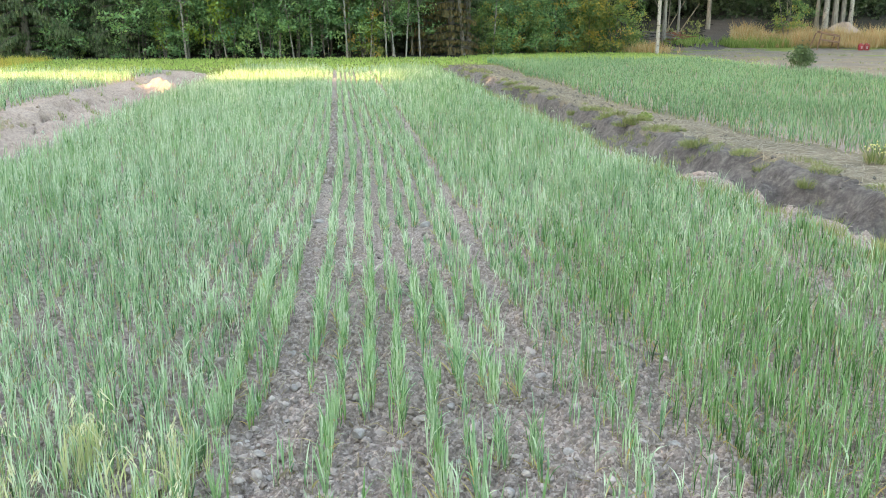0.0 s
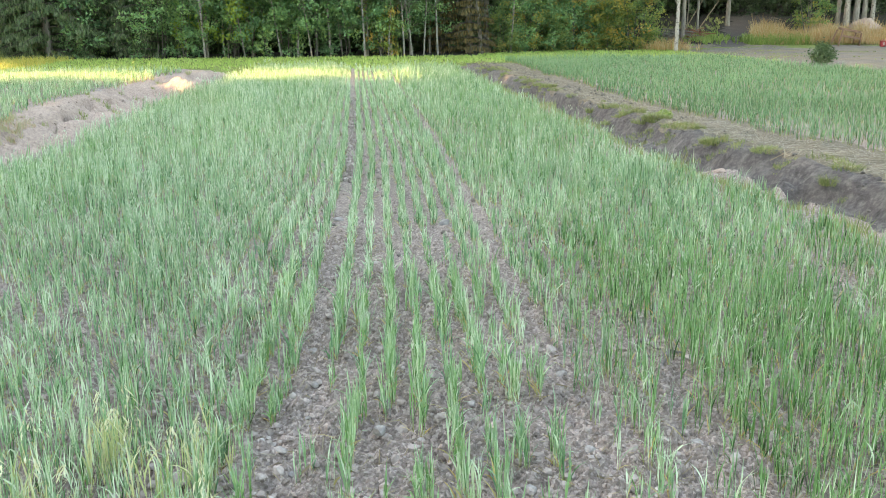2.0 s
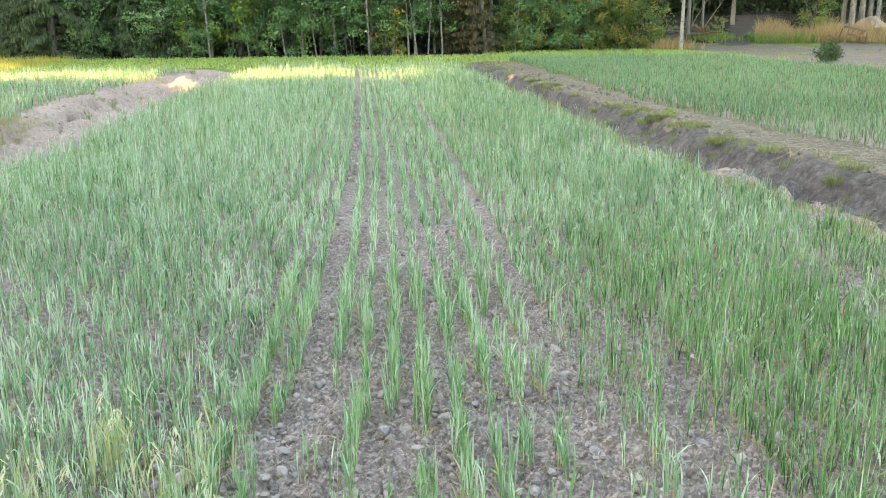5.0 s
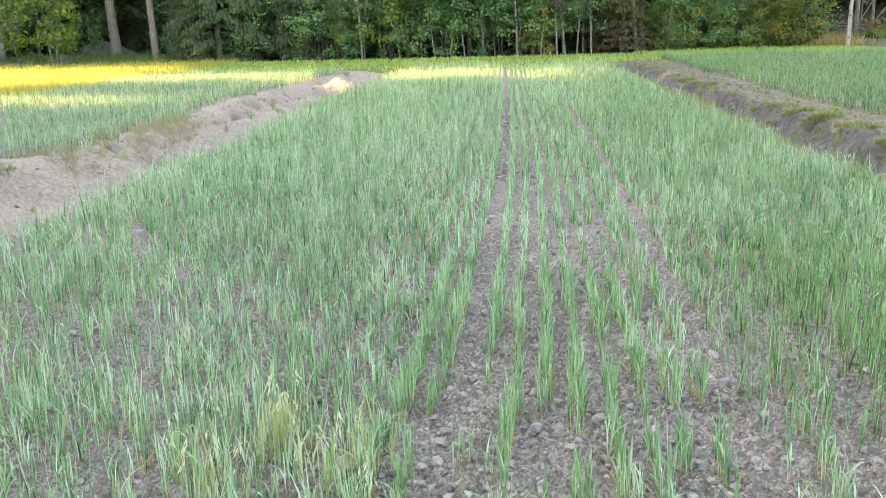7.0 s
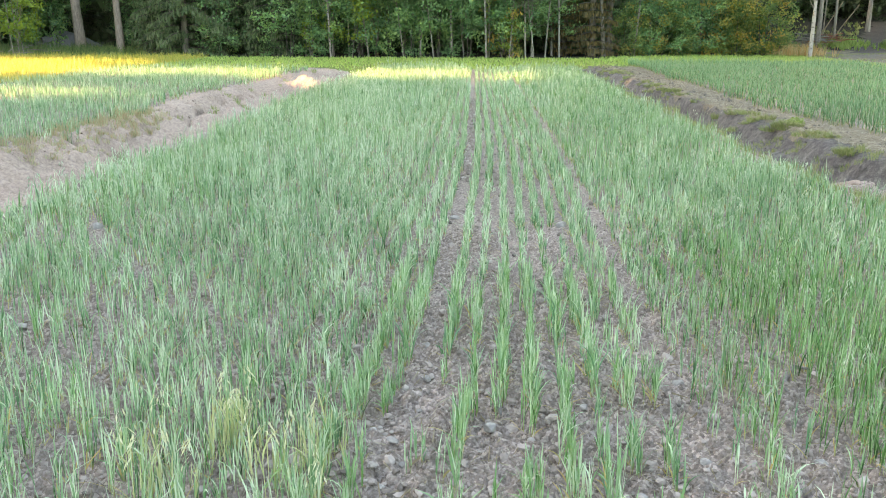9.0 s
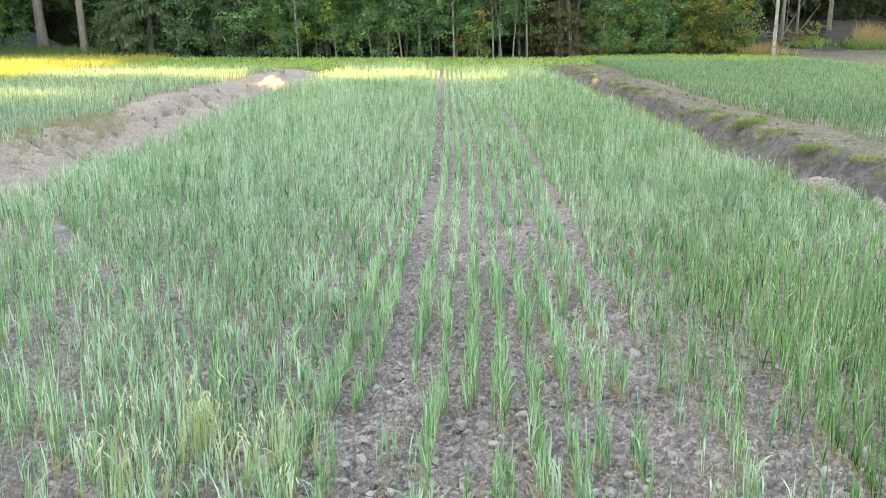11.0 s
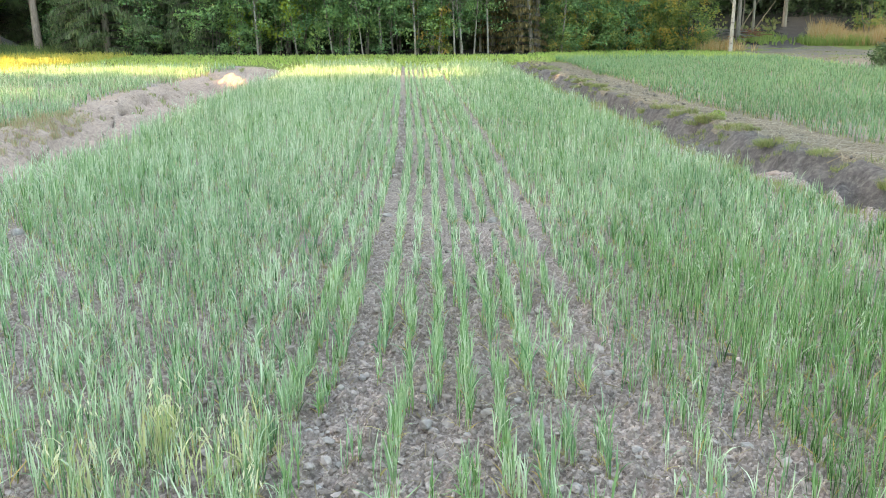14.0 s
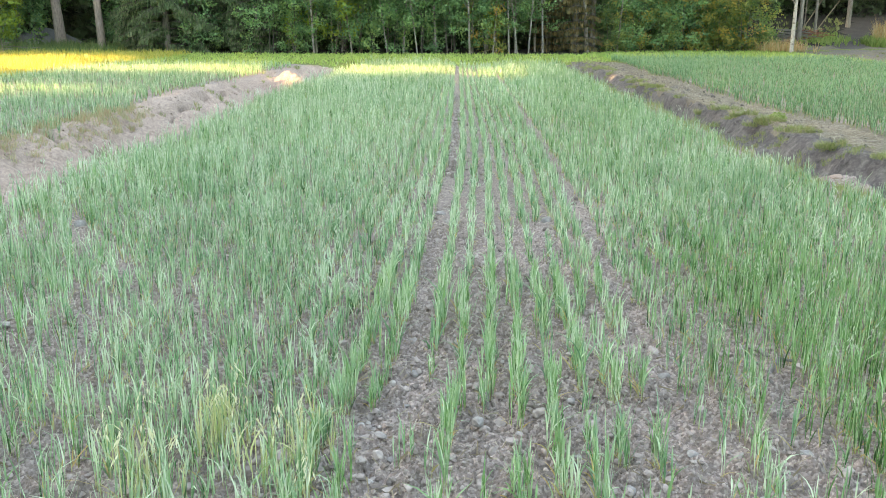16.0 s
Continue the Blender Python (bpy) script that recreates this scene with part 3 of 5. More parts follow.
# side strips
def side_strip(name, rows, inner, y0, y1, label, step0, pale):
    out = []
    for a, b, step, width in ((y0, 14, step0 * 0.5, 0.014), (14, y1, step0 * 0.85, 0.021)):
        x, y = strip_feet(rng, rows, a, b, step, lambda x, y: np.clip(0.85 + 0.5 * fbm(x * 0.7, y * 0.5, 101), 0.25, 1), lambda r: 0.035)
        ok = inner(x, y)
        x, y = x[ok], y[ok]
        z = ground_height(x, y)
        tall = (0.25 + 0.08 * fbm(x * 0.6, y * 0.4, 111)) * rng.uniform(0.8, 1.15, len(x))
        out.append(oat_blades(rng, x, y, z, tall, 2, 2, width, 1, tone=np.where(x > 3, 0.5, 1.08) + 0.3 * fbm(x * 0.5, y * 0.4, 141), withered=0.0, pale=pale))
    v, f, u = joined(out)
    return tagged(new(name, np_mesh(name, v, f, OAT, uv=u)), label, "crop", kind="stuff")


side_strip("oat_field", [4.4 + 0.135 * k for k in range(62)], lambda x, y: (x > litter_end(y) + 0.05 + 0.3 * fbm(x, y, 7)) & (x < 12.4) & (x < 6.0 + 0.62 * y), -1, 30.5,
           "even blue-green oat field beyond a grey ditch", 0.10, 0.62)
side_strip("oat_field", [-10.2 + 0.135 * k for k in range(40)], lambda x, y: (x < left_top(y) - 0.08 + 0.5 * fbm(x, y, 8)) & (x > -6.5 - 0.85 * y), -1, 25.2,
           "blue-green oat field above a bare sandy bank", 0.11, 1.0)

# separate tufts along the middle rows
def row_fill(k, y):
    """How closely the tufts of middle row k stand at y."""
    if k < 2:
        return np.interp(y, [2.2, 2.5, 2.7, 2.9, 3.8, 4.1], [0.75, 1.0, 0.9, 0.75, 0.85, 1.0])
    if k == 2:
        return np.interp(y, [2.6, 3.3, 3.8], [0.1, 0.35, 1.0])
    if k == 4:
        return np.interp(y, [2.4, 2.7, 3.0, 3.6], [0.3, 0.45, 0.8, 1.0])
    if k > 7:
        return np.interp(y, [2.0, 4.3], [0.6, 0.75])
    return 1.0


TUFTS = []
for k in range(20):
    rr = np.random.default_rng(100 + k)
    n = 4
    fx, fy = rr.normal(0, 0.006, n), rr.normal(0, 0.03, n)
    tall = np.full(n, 0.205) * rr.uniform(0.72, 1.15, n)
    v, f, u = oat_blades(rr, fx, fy, np.zeros(n), tall, 2, 3, 0.0064, 4, 0.006)
    u[..., 0] = np.where(u[..., 0] < 0.01, 0.0, np.clip(u[..., 0] * 0.85 + 0.1 + 0.12 * rr.uniform(), 0.15, 1))
    TUFTS.append(np_mesh("oat_plant", v, f, OAT_FRESH if k % 2 else OAT, uv=u))
count = 0
for k, r in enumerate((-0.395, -0.282, -0.112, 0.0, 0.12, 0.231, 0.343, 0.452, 0.56, 0.66)):
    y = 1.75
    while y < 4.3:
        y += rng.uniform(0.05, 0.1)
        x = r + float(row_shift(y)) + rng.normal(0, 0.007)
        if rng.uniform() > float(row_fill(k, y)) * (0.95 + 0.7 * float(vnoise(x * 9, y * 3.2, 5))) or not unhidden(np.array([x]), np.array([y]))[0]:
            continue
        ob = new("oat_plant", TUFTS[count % len(TUFTS)])
        s = rng.uniform(0.72, 1.15)
        ob.matrix_world = pose(x, y, float(ground_height(x, y)), 0, 0, rng.choice((0, 180)) + rng.uniform(-25, 25)) @ Matrix.Diagonal((s, s, s, 1))
        tagged(ob, "green oat tuft standing in a sown row", "oat plant", "oat tufts in rows")
        count += 1

# ripening tufts at the near edge
RIPE = leaf_material("ripening_oat", [(0.22, 0.36, 0.13), (0.36, 0.44, 0.18), (0.52, 0.54, 0.28), (0.66, 0.65, 0.42)], base=(0.36, 0.33, 0.14), translucency=0.3)
n = 46
cluster = rng.integers(0, 6, n)
rx = np.array([-0.98, -0.88, -0.78, -0.62, -0.52, -0.46])[cluster] + rng.normal(0, 0.035, n)
ry = np.array([2.3, 2.15, 2.45, 2.2, 2.42, 2.3])[cluster] + rng.normal(0, 0.07, n)
rz = ground_height(rx, ry)
rt = rng.uniform(0.16, 0.25, n)
v, f, u = oat_blades(rng, rx, ry, rz, rt, 2, 3, 0.0062, 4, 0.01)
hv, hf, hu = oat_heads(rng, rx[::3], ry[::3], rz[::3], rt[::3], 0.0155, 9)
ripe = new("ripening_oats", np_mesh("ripening_oats", v, f, RIPE, uv=u))
tagged(ripe, "pale yellow ripening oat blades among green ones", "crop", kind="stuff")
part("panicles", np_mesh("panicles", hv, hf, CREAM_HEAD, uv=hu), ripe, "cream drooping oat husks")

# ---- clods, stones and litter ----
bm = bmesh.new()
bmesh.ops.create_icosphere(bm, subdivisions=1, radius=1.0)
ICO_V = np.array([v.co[:] for v in bm.verts])
ICO_F = np.array([[v.index for v in f.verts] for f in bm.faces])
bm.free()
bm = bmesh.new()
bmesh.ops.create_icosphere(bm, subdivisions=3, radius=1.0)
BALL_V = np.array([v.co[:] for v in bm.verts])
BALL_F = np.array([[v.index for v in f.verts] for f in bm.faces])
bm.free()


def clods(rng, x, y, size, mat, name, label, shape=None, sides=None):
    shape, sides = (ICO_V, ICO_F) if shape is None else (shape, sides)
    c = len(shape)
    n = len(x)
    sc = size[:, None, None] * rng.uniform(0.8, 1.2, (n, 1, 3)) * np.array([1, 1, 0.8])
    v = shape[None] * (1 + rng.uniform(-0.38, 0.3, (n, c, 1))) * sc
    a = rng.uniform(0, 2 * math.pi, n)[:, None]
    vx, vy = v[..., 0] * np.cos(a) - v[..., 1] * np.sin(a), v[..., 0] * np.sin(a) + v[..., 1] * np.cos(a)
    z = ground_height(x, y)
    v = np.stack([vx + x[:, None], vy + y[:, None], v[..., 2] + z[:, None] + size[:, None] * 0.38], -1).reshape(-1, 3)
    f = (sides[None] + (np.arange(n) * c)[:, None, None]).reshape(-1, 3)
    return tagged(new(name, np_mesh(name, v, f, mat)), label, "soil", kind="stuff")


OCT_V = np.array([(1, 0, 0), (-1, 0, 0), (0, 1, 0), (0, -1, 0), (0, 0, 1), (0, 0, -1)], float)
OCT_F = np.array([(4, 0, 2), (4, 2, 1), (4, 1, 3), (4, 3, 0), (5, 2, 0), (5, 1, 2), (5, 3, 1), (5, 0, 3)])
crng = np.random.default_rng(21)
CLOD, cnt, cb = material("soil_clod")
island = cnt.nodes.new("ShaderNodeNewGeometry").outputs["Random Per Island"]
cc = mixed(cnt, 0.4, ramp(cnt, island, (0.0, (0.095, 0.075, 0.066)), (0.5, (0.25, 0.206, 0.188)), (0.9, (0.37, 0.318, 0.294)), (1.0, (0.5, 0.46, 0.43))),
           ramp(cnt, noisy(cnt, 90, 4), (0.3, (0.12, 0.099, 0.089)), (0.7, (0.305, 0.262, 0.24))))
cnt.links.new(cc, cb.inputs["Base Color"])
cb.inputs["Roughness"].default_value = 0.95
cb.inputs["Specular IOR Level"].default_value = 0.1


BANK_CLOD = soil_material("bank_clod", (0.075, 0.067, 0.064), (0.15, 0.134, 0.126), (0.23, 0.205, 0.19), 40, 4)


def spread(n, power, y0, y1):
    y = y0 + (y1 - y0) * crng.uniform(0, 1, n) ** power
    x = crng.uniform(-1, 1, n) * (0.72 * y + 0.3)
    ok = (x < right_lip(y) + 0.2) & (x > left_lip(y) - 0.2)
    return x[ok], y[ok]


cxx, cyy = spread(6500, 1.8, 1.6, 8.0)
clods(crng, cxx, cyy, np.clip(0.0072 * crng.lognormal(0, 0.55, len(cxx)), 0.004, 0.022), CLOD, "soil_clods", "crumbly grey-brown clods on the dry field")
cxx, cyy = spread(13000, 1.7, 1.6, 7.0)
clods(crng, cxx, cyy, np.clip(0.0052 * crng.lognormal(0, 0.45, len(cxx)), 0.0025, 0.012) * (0.75 + 0.08 * cyy), CLOD, "soil_crumbs", "small crumbs of dry grey-brown soil", OCT_V, OCT_F)
n = 3000
cyy = crng.uniform(7.5, 16, n)
cxx = np.where(crng.uniform(size=n) < 0.5, -0.215 + row_shift(cyy) + crng.normal(0, 0.05, n), crng.uniform(-0.3, 0.85, n))
clods(crng, cxx, cyy, np.clip(0.013 * crng.lognormal(0, 0.4, n), 0.008, 0.04), CLOD, "row_clods", "dry clods in the wheel gaps between the rows", OCT_V, OCT_F)
n = 1200
cyy = crng.uniform(6, 28.4, n)
cxx = right_foot(cyy) + crng.uniform(-0.6, 1.0, n)
clods(crng, cxx, cyy, np.clip((0.007 + 0.0005 * cyy) * crng.lognormal(0, 0.5, n), 0.006, 0.035), BANK_CLOD, "bank_clods", "loose clods on the ditch banks")


bm = bmesh.new()
bmesh.ops.create_icosphere(bm, subdivisions=2, radius=1.0)
LUMP_V = np.array([v.co[:] for v in bm.verts])
LUMP_F = np.array([[v.index for v in f.verts] for f in bm.faces])
bm.free()
LUMPS = []
for k in range(9):
    v = LUMP_V * (1 + 0.22 * crng.normal(size=(1, 3)) * 0.6)
    for _ in range(9):
        d = crng.normal(size=3)
        d /= np.linalg.norm(d)
        v -= np.clip(v @ d - crng.uniform(0.45, 0.85), 0, None)[:, None] * d * 0.9
    LUMPS.append(np_mesh("soil_clod", v * (1 + 0.11 * crng.normal(size=(len(v), 1))), LUMP_F, CLOD))
for k in range(280):
    y = 1.9 + 2.6 * crng.uniform() ** 1.3
    x = crng.uniform(-0.6, 0.6) * y
    s = 0.0095 * math.exp(abs(crng.normal(0, 0.45)))
    ob = new("soil_clod", LUMPS[k % 9])
    ob.matrix_world = pose(x, y, float(ground_height(x, y)) + 0.45 * s, crng.uniform(-15, 15), crng.uniform(-15, 15), crng.uniform(0, 360)) @ Matrix.Diagonal((s * crng.uniform(0.9, 1.4), s, s * 0.8, 1))
    tagged(ob, "rounded dry clod of grey-brown soil", "soil clod", "larger clods")


def rough_ball(rng, sx, sy, sz, lumps=0.16, power=1.0):
    v = BALL_V.copy()
    for _ in range(11):
        d = rng.normal(size=3)
        d /= np.linalg.norm(d)
        cut = rng.uniform(0.5, 0.85)
        over = v @ d - cut
        v -= np.clip(over, 0, None)[:, None] * d * 0.85
    v *= 1 + lumps * 0.4 * rng.normal(size=(len(v), 1)) * 0.25
    return v * np.array([sx, sy, sz])


srng = np.random.default_rng(31)
for x, y, s in STONES:
    s *= 0.8
    v = rough_ball(srng, s * srng.uniform(0.9, 1.3), s * srng.uniform(0.8, 1.1), s * srng.uniform(0.55, 0.8))
    ob = new("stone", np_mesh("stone", v, BALL_F, STONE if s < 0.075 else SAND, shade=False))
    z = float(ground_height(x, y))
    ob.matrix_world = pose(x, y, z + s * (0.22 if s < 0.075 else -0.1), 0, 0, srng.uniform(0, 360))
    tagged(ob, "large pale boulder at the ditch edge" if s > 0.075 else "pale grey field stone lying on dry soil", "stone", "" if s > 0.075 else "field stones")


def stick(name, points, radius, label):
    v, f, u = tube(points, [radius * r for r in np.interp(np.linspace(0, 1, len(points)), [0, 0.1, 0.9, 1], [0.5, 1, 0.8, 0.4])], 7)
    tagged(new(name, np_mesh(name, v, f, OLD_WOOD_GREY, uv=u, shade=True)), label, "stick")


OLD_WOOD_GREY = bark_material("grey_driftwood", (0.12, 0.105, 0.1), (0.22, 0.2, 0.19), (20, 20, 20))
gz = lambda x, y: float(ground_height(x, y))  # noqa: E731
stick("wood_piece", [(1.165, 3.47, gz(1.165, 3.47) + 0.02), (1.185, 3.40, gz(1.18, 3.4) + 0.03), (1.21, 3.33, gz(1.21, 3.33) + 0.02)], 0.016, "short weathered grey stick on the soil")
stick("wood_piece", [(1.13, 3.05, gz(1.13, 3.05) + 0.01), (1.15, 3.14, gz(1.15, 3.14) + 0.03), (1.2, 3.2, gz(1.2, 3.2) + 0.035), (1.27, 3.22, gz(1.27, 3.22) + 0.02)], 0.011, "crooked weathered grey twig on the soil")
stick("wood_piece", [(0.055, 2.96, gz(0.055, 2.96) + 0.02), (0.065, 2.9, gz(0.065, 2.9) + 0.035), (0.072, 2.84, gz(0.07, 2.84) + 0.015)], 0.012, "thin grey splinter of wood on the soil")

lrng = np.random.default_rng(41)


def litter(name, x, y, length, width, mat, label):
    n = len(x)
    a = lrng.uniform(0, math.pi, n)
    d = np.stack([np.cos(a), np.sin(a)], -1) * length[:, None] / 2
    s = np.stack([-np.sin(a), np.cos(a)], -1) * width[:, None] / 2
    c = np.stack([x, y], -1)
    lift = lrng.uniform(0.002, 0.02, (n, 2))
    p = [c - d - s, c - d + s, c + d + s, c + d - s]
    v = np.stack([np.concatenate([q, (ground_height(q[:, 0], q[:, 1]) + lift[:, k // 2] + 0.004)[:, None]], 1) for k, q in enumerate(p)], 1).reshape(-1, 3)
    hue = lrng.uniform(0, 1, n)
    uv = np.stack([np.repeat(hue[:, None], 4, 1), np.zeros((n, 4))], -1)
    return tagged(new(name, np_mesh(name, v, np.arange(4 * n).reshape(-1, 4), mat, uv=uv)), label, "straw", kind="stuff")


n = 6500
ly = 1.6 + 6 * lrng.uniform(0, 1, n) ** 1.6
lx = lrng.uniform(-1, 1, n) * (0.75 * ly + 0.3)
ok = (lx < right_lip(ly)) & (lx > left_lip(ly))
litter("straw_bits", lx[ok], ly[ok], lrng.uniform(0.015, 0.06, ok.sum()), lrng.uniform(0.0015, 0.004, ok.sum()), STRAW, "short bits of dry straw on the soil")
n = 13000
ly = 5 + 23.5 * lrng.uniform(0, 1, n) ** 1.4
lx = right_top(ly) + (litter_end(ly) - right_top(ly)) * lrng.uniform(0.0, 1.1, n)
litter("straw_mulch", lx, ly, lrng.uniform(0.05, 0.22, n), lrng.uniform(0.003, 0.008, n), STRAW, "matted dry grass stalks along the bank top")


# ---- grass ----
RUSTY = leaf_material("rusty_weed", [(0.40, 0.25, 0.16), (0.44, 0.34, 0.21), (0.30, 0.33, 0.17), (0.38, 0.36, 0.2)], translucency=0.2)
WEED = leaf_material("bank_weed", [(0.13, 0.18, 0.055), (0.19, 0.245, 0.08), (0.26, 0.285, 0.12), (0.33, 0.29, 0.14)], translucency=0.2)

def grass(name, x, y, tall, width, mat, label, count=1, seg=2, category="grass"):
    n = len(x)
    k = np.repeat(np.arange(n), count)
    m = len(k)
    base = np.stack([x[k] + lrng.normal(0, 0.03, m), y[k] + lrng.normal(0, 0.03, m), ground_height(x[k], y[k]) - 0.01], -1)
    h = tall[k] * lrng.uniform(0.6, 1.2, m)
    v, f, u = ribbons(lrng, base, h, np.full(m, width) * lrng.uniform(0.6, 1.4, m), lrng.uniform(0, 0.35, m), lrng.uniform(0, 6.28, m), lrng.uniform(0, 0.3, m), lrng.uniform(0, 1, m), seg)
    return tagged(new(name, np_mesh(name, v, f, mat, uv=u)), label, category, kind="stuff")


n = 12500
x = lrng.uniform(-16, 13.5, n)
y = 25.0 + 9.8 * lrng.uniform(0, 1, n) + np.where(x > 4.6, 5 * lrng.uniform(0.3, 1, n), 0)
ok = (y < 35 + 4.5 * smooth(3, 9, x)) & ~((x > -5.4) & (x < -3.3) & (y < 27)) & ~((x > 2.6) & (x < 4.7) & (y < 28.9)) & ~((x > 4.7) & (x < 12.5) & (y < 30.3))
grass("headland_grass", x[ok], y[ok], np.full(ok.sum(), 0.10), 0.03, VERGE_GRASS, "short bright green grass strip before the forest", 3, 1)
n = 9000
y = lrng.uniform(13, 34, n)
x = -10.6 - lrng.uniform(0, 1, n) ** 1.2 * (0.35 * y + 4)
grass("meadow_grass", x, y, np.full(n, 0.25), 0.03, SUN_TINTED_GRASS, "low meadow grass with evening light put into its colour", 3, 1)
n = 2600
x, y = lrng.uniform(-30, -13.8, n), 35.5 + 8.5 * lrng.uniform(0, 1, n) ** 1.3
grass("edge_undergrowth", x, y, 0.18 + 0.25 * lrng.uniform(0, 1, n) + 0.3 * vnoise(x * 0.5, y * 0.5, 63), 0.04, EDGE_GRASS, "tall grass and weeds below the pines, coloured for shade", 5, 1)
n = 1100
y = lrng.uniform(5.5, 28.4, n)
t = lrng.uniform(0, 1, n)
x = right_foot(y) + (right_top(y) - right_foot(y)) * t * 1.3 + lrng.normal(0, 0.08, n)
keep = vnoise(x * 4.3, y * 3.1, 13) > 0.14
grass("bank_grass", x[keep], y[keep], 0.03 + 0.06 * lrng.uniform(0, 1, keep.sum()), 0.005, WEED, "green weeds sprouting on the grey ditch bank", 24, 2)
n = 520
y = 4.2 + 20.8 * lrng.uniform(0, 1, n) ** 1.4
x = right_lip(y) + lrng.uniform(-0.15, 0.45, n)
grass("ditch_edge_grass", x, y, 0.05 + 0.11 * lrng.uniform(0, 1, n), 0.007, WEED, "thin grass along the ditch edge", 12, 2)
n = 500
y = lrng.uniform(6.0, 25, n)
x = left_top(y) + lrng.uniform(-0.5, 1.4, n)
keep = vnoise(x * 2.1, y * 1.3, 19) > 0.22
grass("sand_bank_weeds", x[keep], y[keep], 0.05 + 0.08 * lrng.uniform(0, 1, keep.sum()), 0.009, WEED, "small green weeds on the sandy bank", 14, 2)
n = 300
y = lrng.uniform(9.3, 13.5, n)
x = left_top(y) - lrng.uniform(-0.35, 0.45, n)
grass("brown_weeds", x, y, 0.04 + 0.1 * lrng.uniform(0, 1, n) ** 2, 0.0055, RUSTY, "reddish brown dry weeds on the sandy bank top", 26, 2)


# ---- trees ----
def wavy(rng, height, lean=(0, 0), n=9, sway=0.06):
    z = np.linspace(0, height, n)
    w = np.cumsum(rng.normal(0, sway, (n, 2)), 0) * (z / height)[:, None]
    return np.stack([lean[0] * z + w[:, 0], lean[1] * z + w[:, 1], z - 0.1], -1)


def crown_points(rng, number, z0, z1, radius, clumps, spread):
    zc = rng.uniform(z0, z1, clumps)
    t = (zc - z0) / max(z1 - z0, 0.01)
    rc = radius * np.sqrt(np.clip(1.15 - (2 * t - 0.7) ** 2 * 0.55, 0.15, 1.2)) * np.sqrt(rng.uniform(0.05, 1, clumps))
    a = rng.uniform(0, 2 * math.pi, clumps)
    c = np.stack([rc * np.cos(a), rc * np.sin(a), zc], -1)
    k = rng.integers(0, clumps, number)
    return c[k] + rng.normal(0, 1, (number, 3)) * spread * np.array([1, 1, 0.7]), c, k


# bark for the shrub stems, darkened to hold their shade in the colour
DARK_BARK2 = bark_material("shaded_bark", (0.07, 0.06, 0.05), (0.14, 0.125, 0.11))


def broadleaf(rng, name, height, bole, trunk_r, bark, leaf, radius, low=0.3, stems=1, lean=(0, 0), leaf_size=0.09, number=2000, upper=700, label="", category="tree"):
    tree = new(name)
    pieces = []
    for s in range(stems):
        off = rng.normal(0, 0.12, 2) if stems > 1 else np.zeros(2)
        ln = (lean[0] + (rng.normal(0, 0.10) if stems > 1 else 0), lean[1] + (rng.normal(0, 0.06) if stems > 1 else 0))
        h = height * rng.uniform(0.8, 1.0)
        p = wavy(rng, h, ln, 9, 0.03)
        p[:, :2] += off
        pieces.append(tube(p, trunk_r * rng.uniform(0.6 if stems > 1 else 1, 1) * np.linspace(1.15, 0.25, 9), 7))
    p1, c1, k1 = crown_points(rng, number, low, min(3.6, height), radius, max(14, number // 45), 0.14)
    limbs = []
    for c in c1[:14]:
        z0 = max(0.15, c[2] * rng.uniform(0.55, 0.85))
        root = np.array([lean[0] * z0, lean[1] * z0, z0])
        mid = (root + c) / 2 + np.array([0, 0, 0.1])
        limbs.append(tube([root, mid, c], [trunk_r * 0.3, trunk_r * 0.2, trunk_r * 0.08], 5))
    v, f, u = joined(pieces)
    part("trunk", np_mesh("trunk", v, f, bark, shade=True), tree)
    v, f, u = joined(limbs)
    tagged(part("branchwork", np_mesh("branchwork", v, f, GREY_BARK, shade=True), tree), kind="stuff")
    tone = rng.uniform(0, 1, len(c1))
    sets = [leaves(rng, p1, leaf_size * rng.uniform(0.7, 1.3, len(p1)), np.clip(0.65 * tone[k1] + 0.35 * rng.uniform(0, 1, len(p1)), 0, 1))]
    if height > 4 and upper:
        p2, _, _ = crown_points(rng, upper, 3.0, height, radius * 1.15, max(14, upper // 16), 0.4)
        sets.append(leaves(rng, p2, 0.30 * rng.uniform(0.7, 1.3, len(p2)), rng.uniform(0, 1, len(p2))))
    v, f, u = joined(sets)
    part("crown", np_mesh("crown", v, f, leaf, uv=u), tree)
    return tagged(tree, label, category)


DARK_BARK = bark_material("dark_bark", (0.05, 0.042, 0.035), (0.1, 0.088, 0.075))
YOUNG_BARK = bark_material("young_birch_bark", (0.16, 0.14, 0.12), (0.3, 0.27, 0.24), marks=(0.08, 0.07, 0.06))


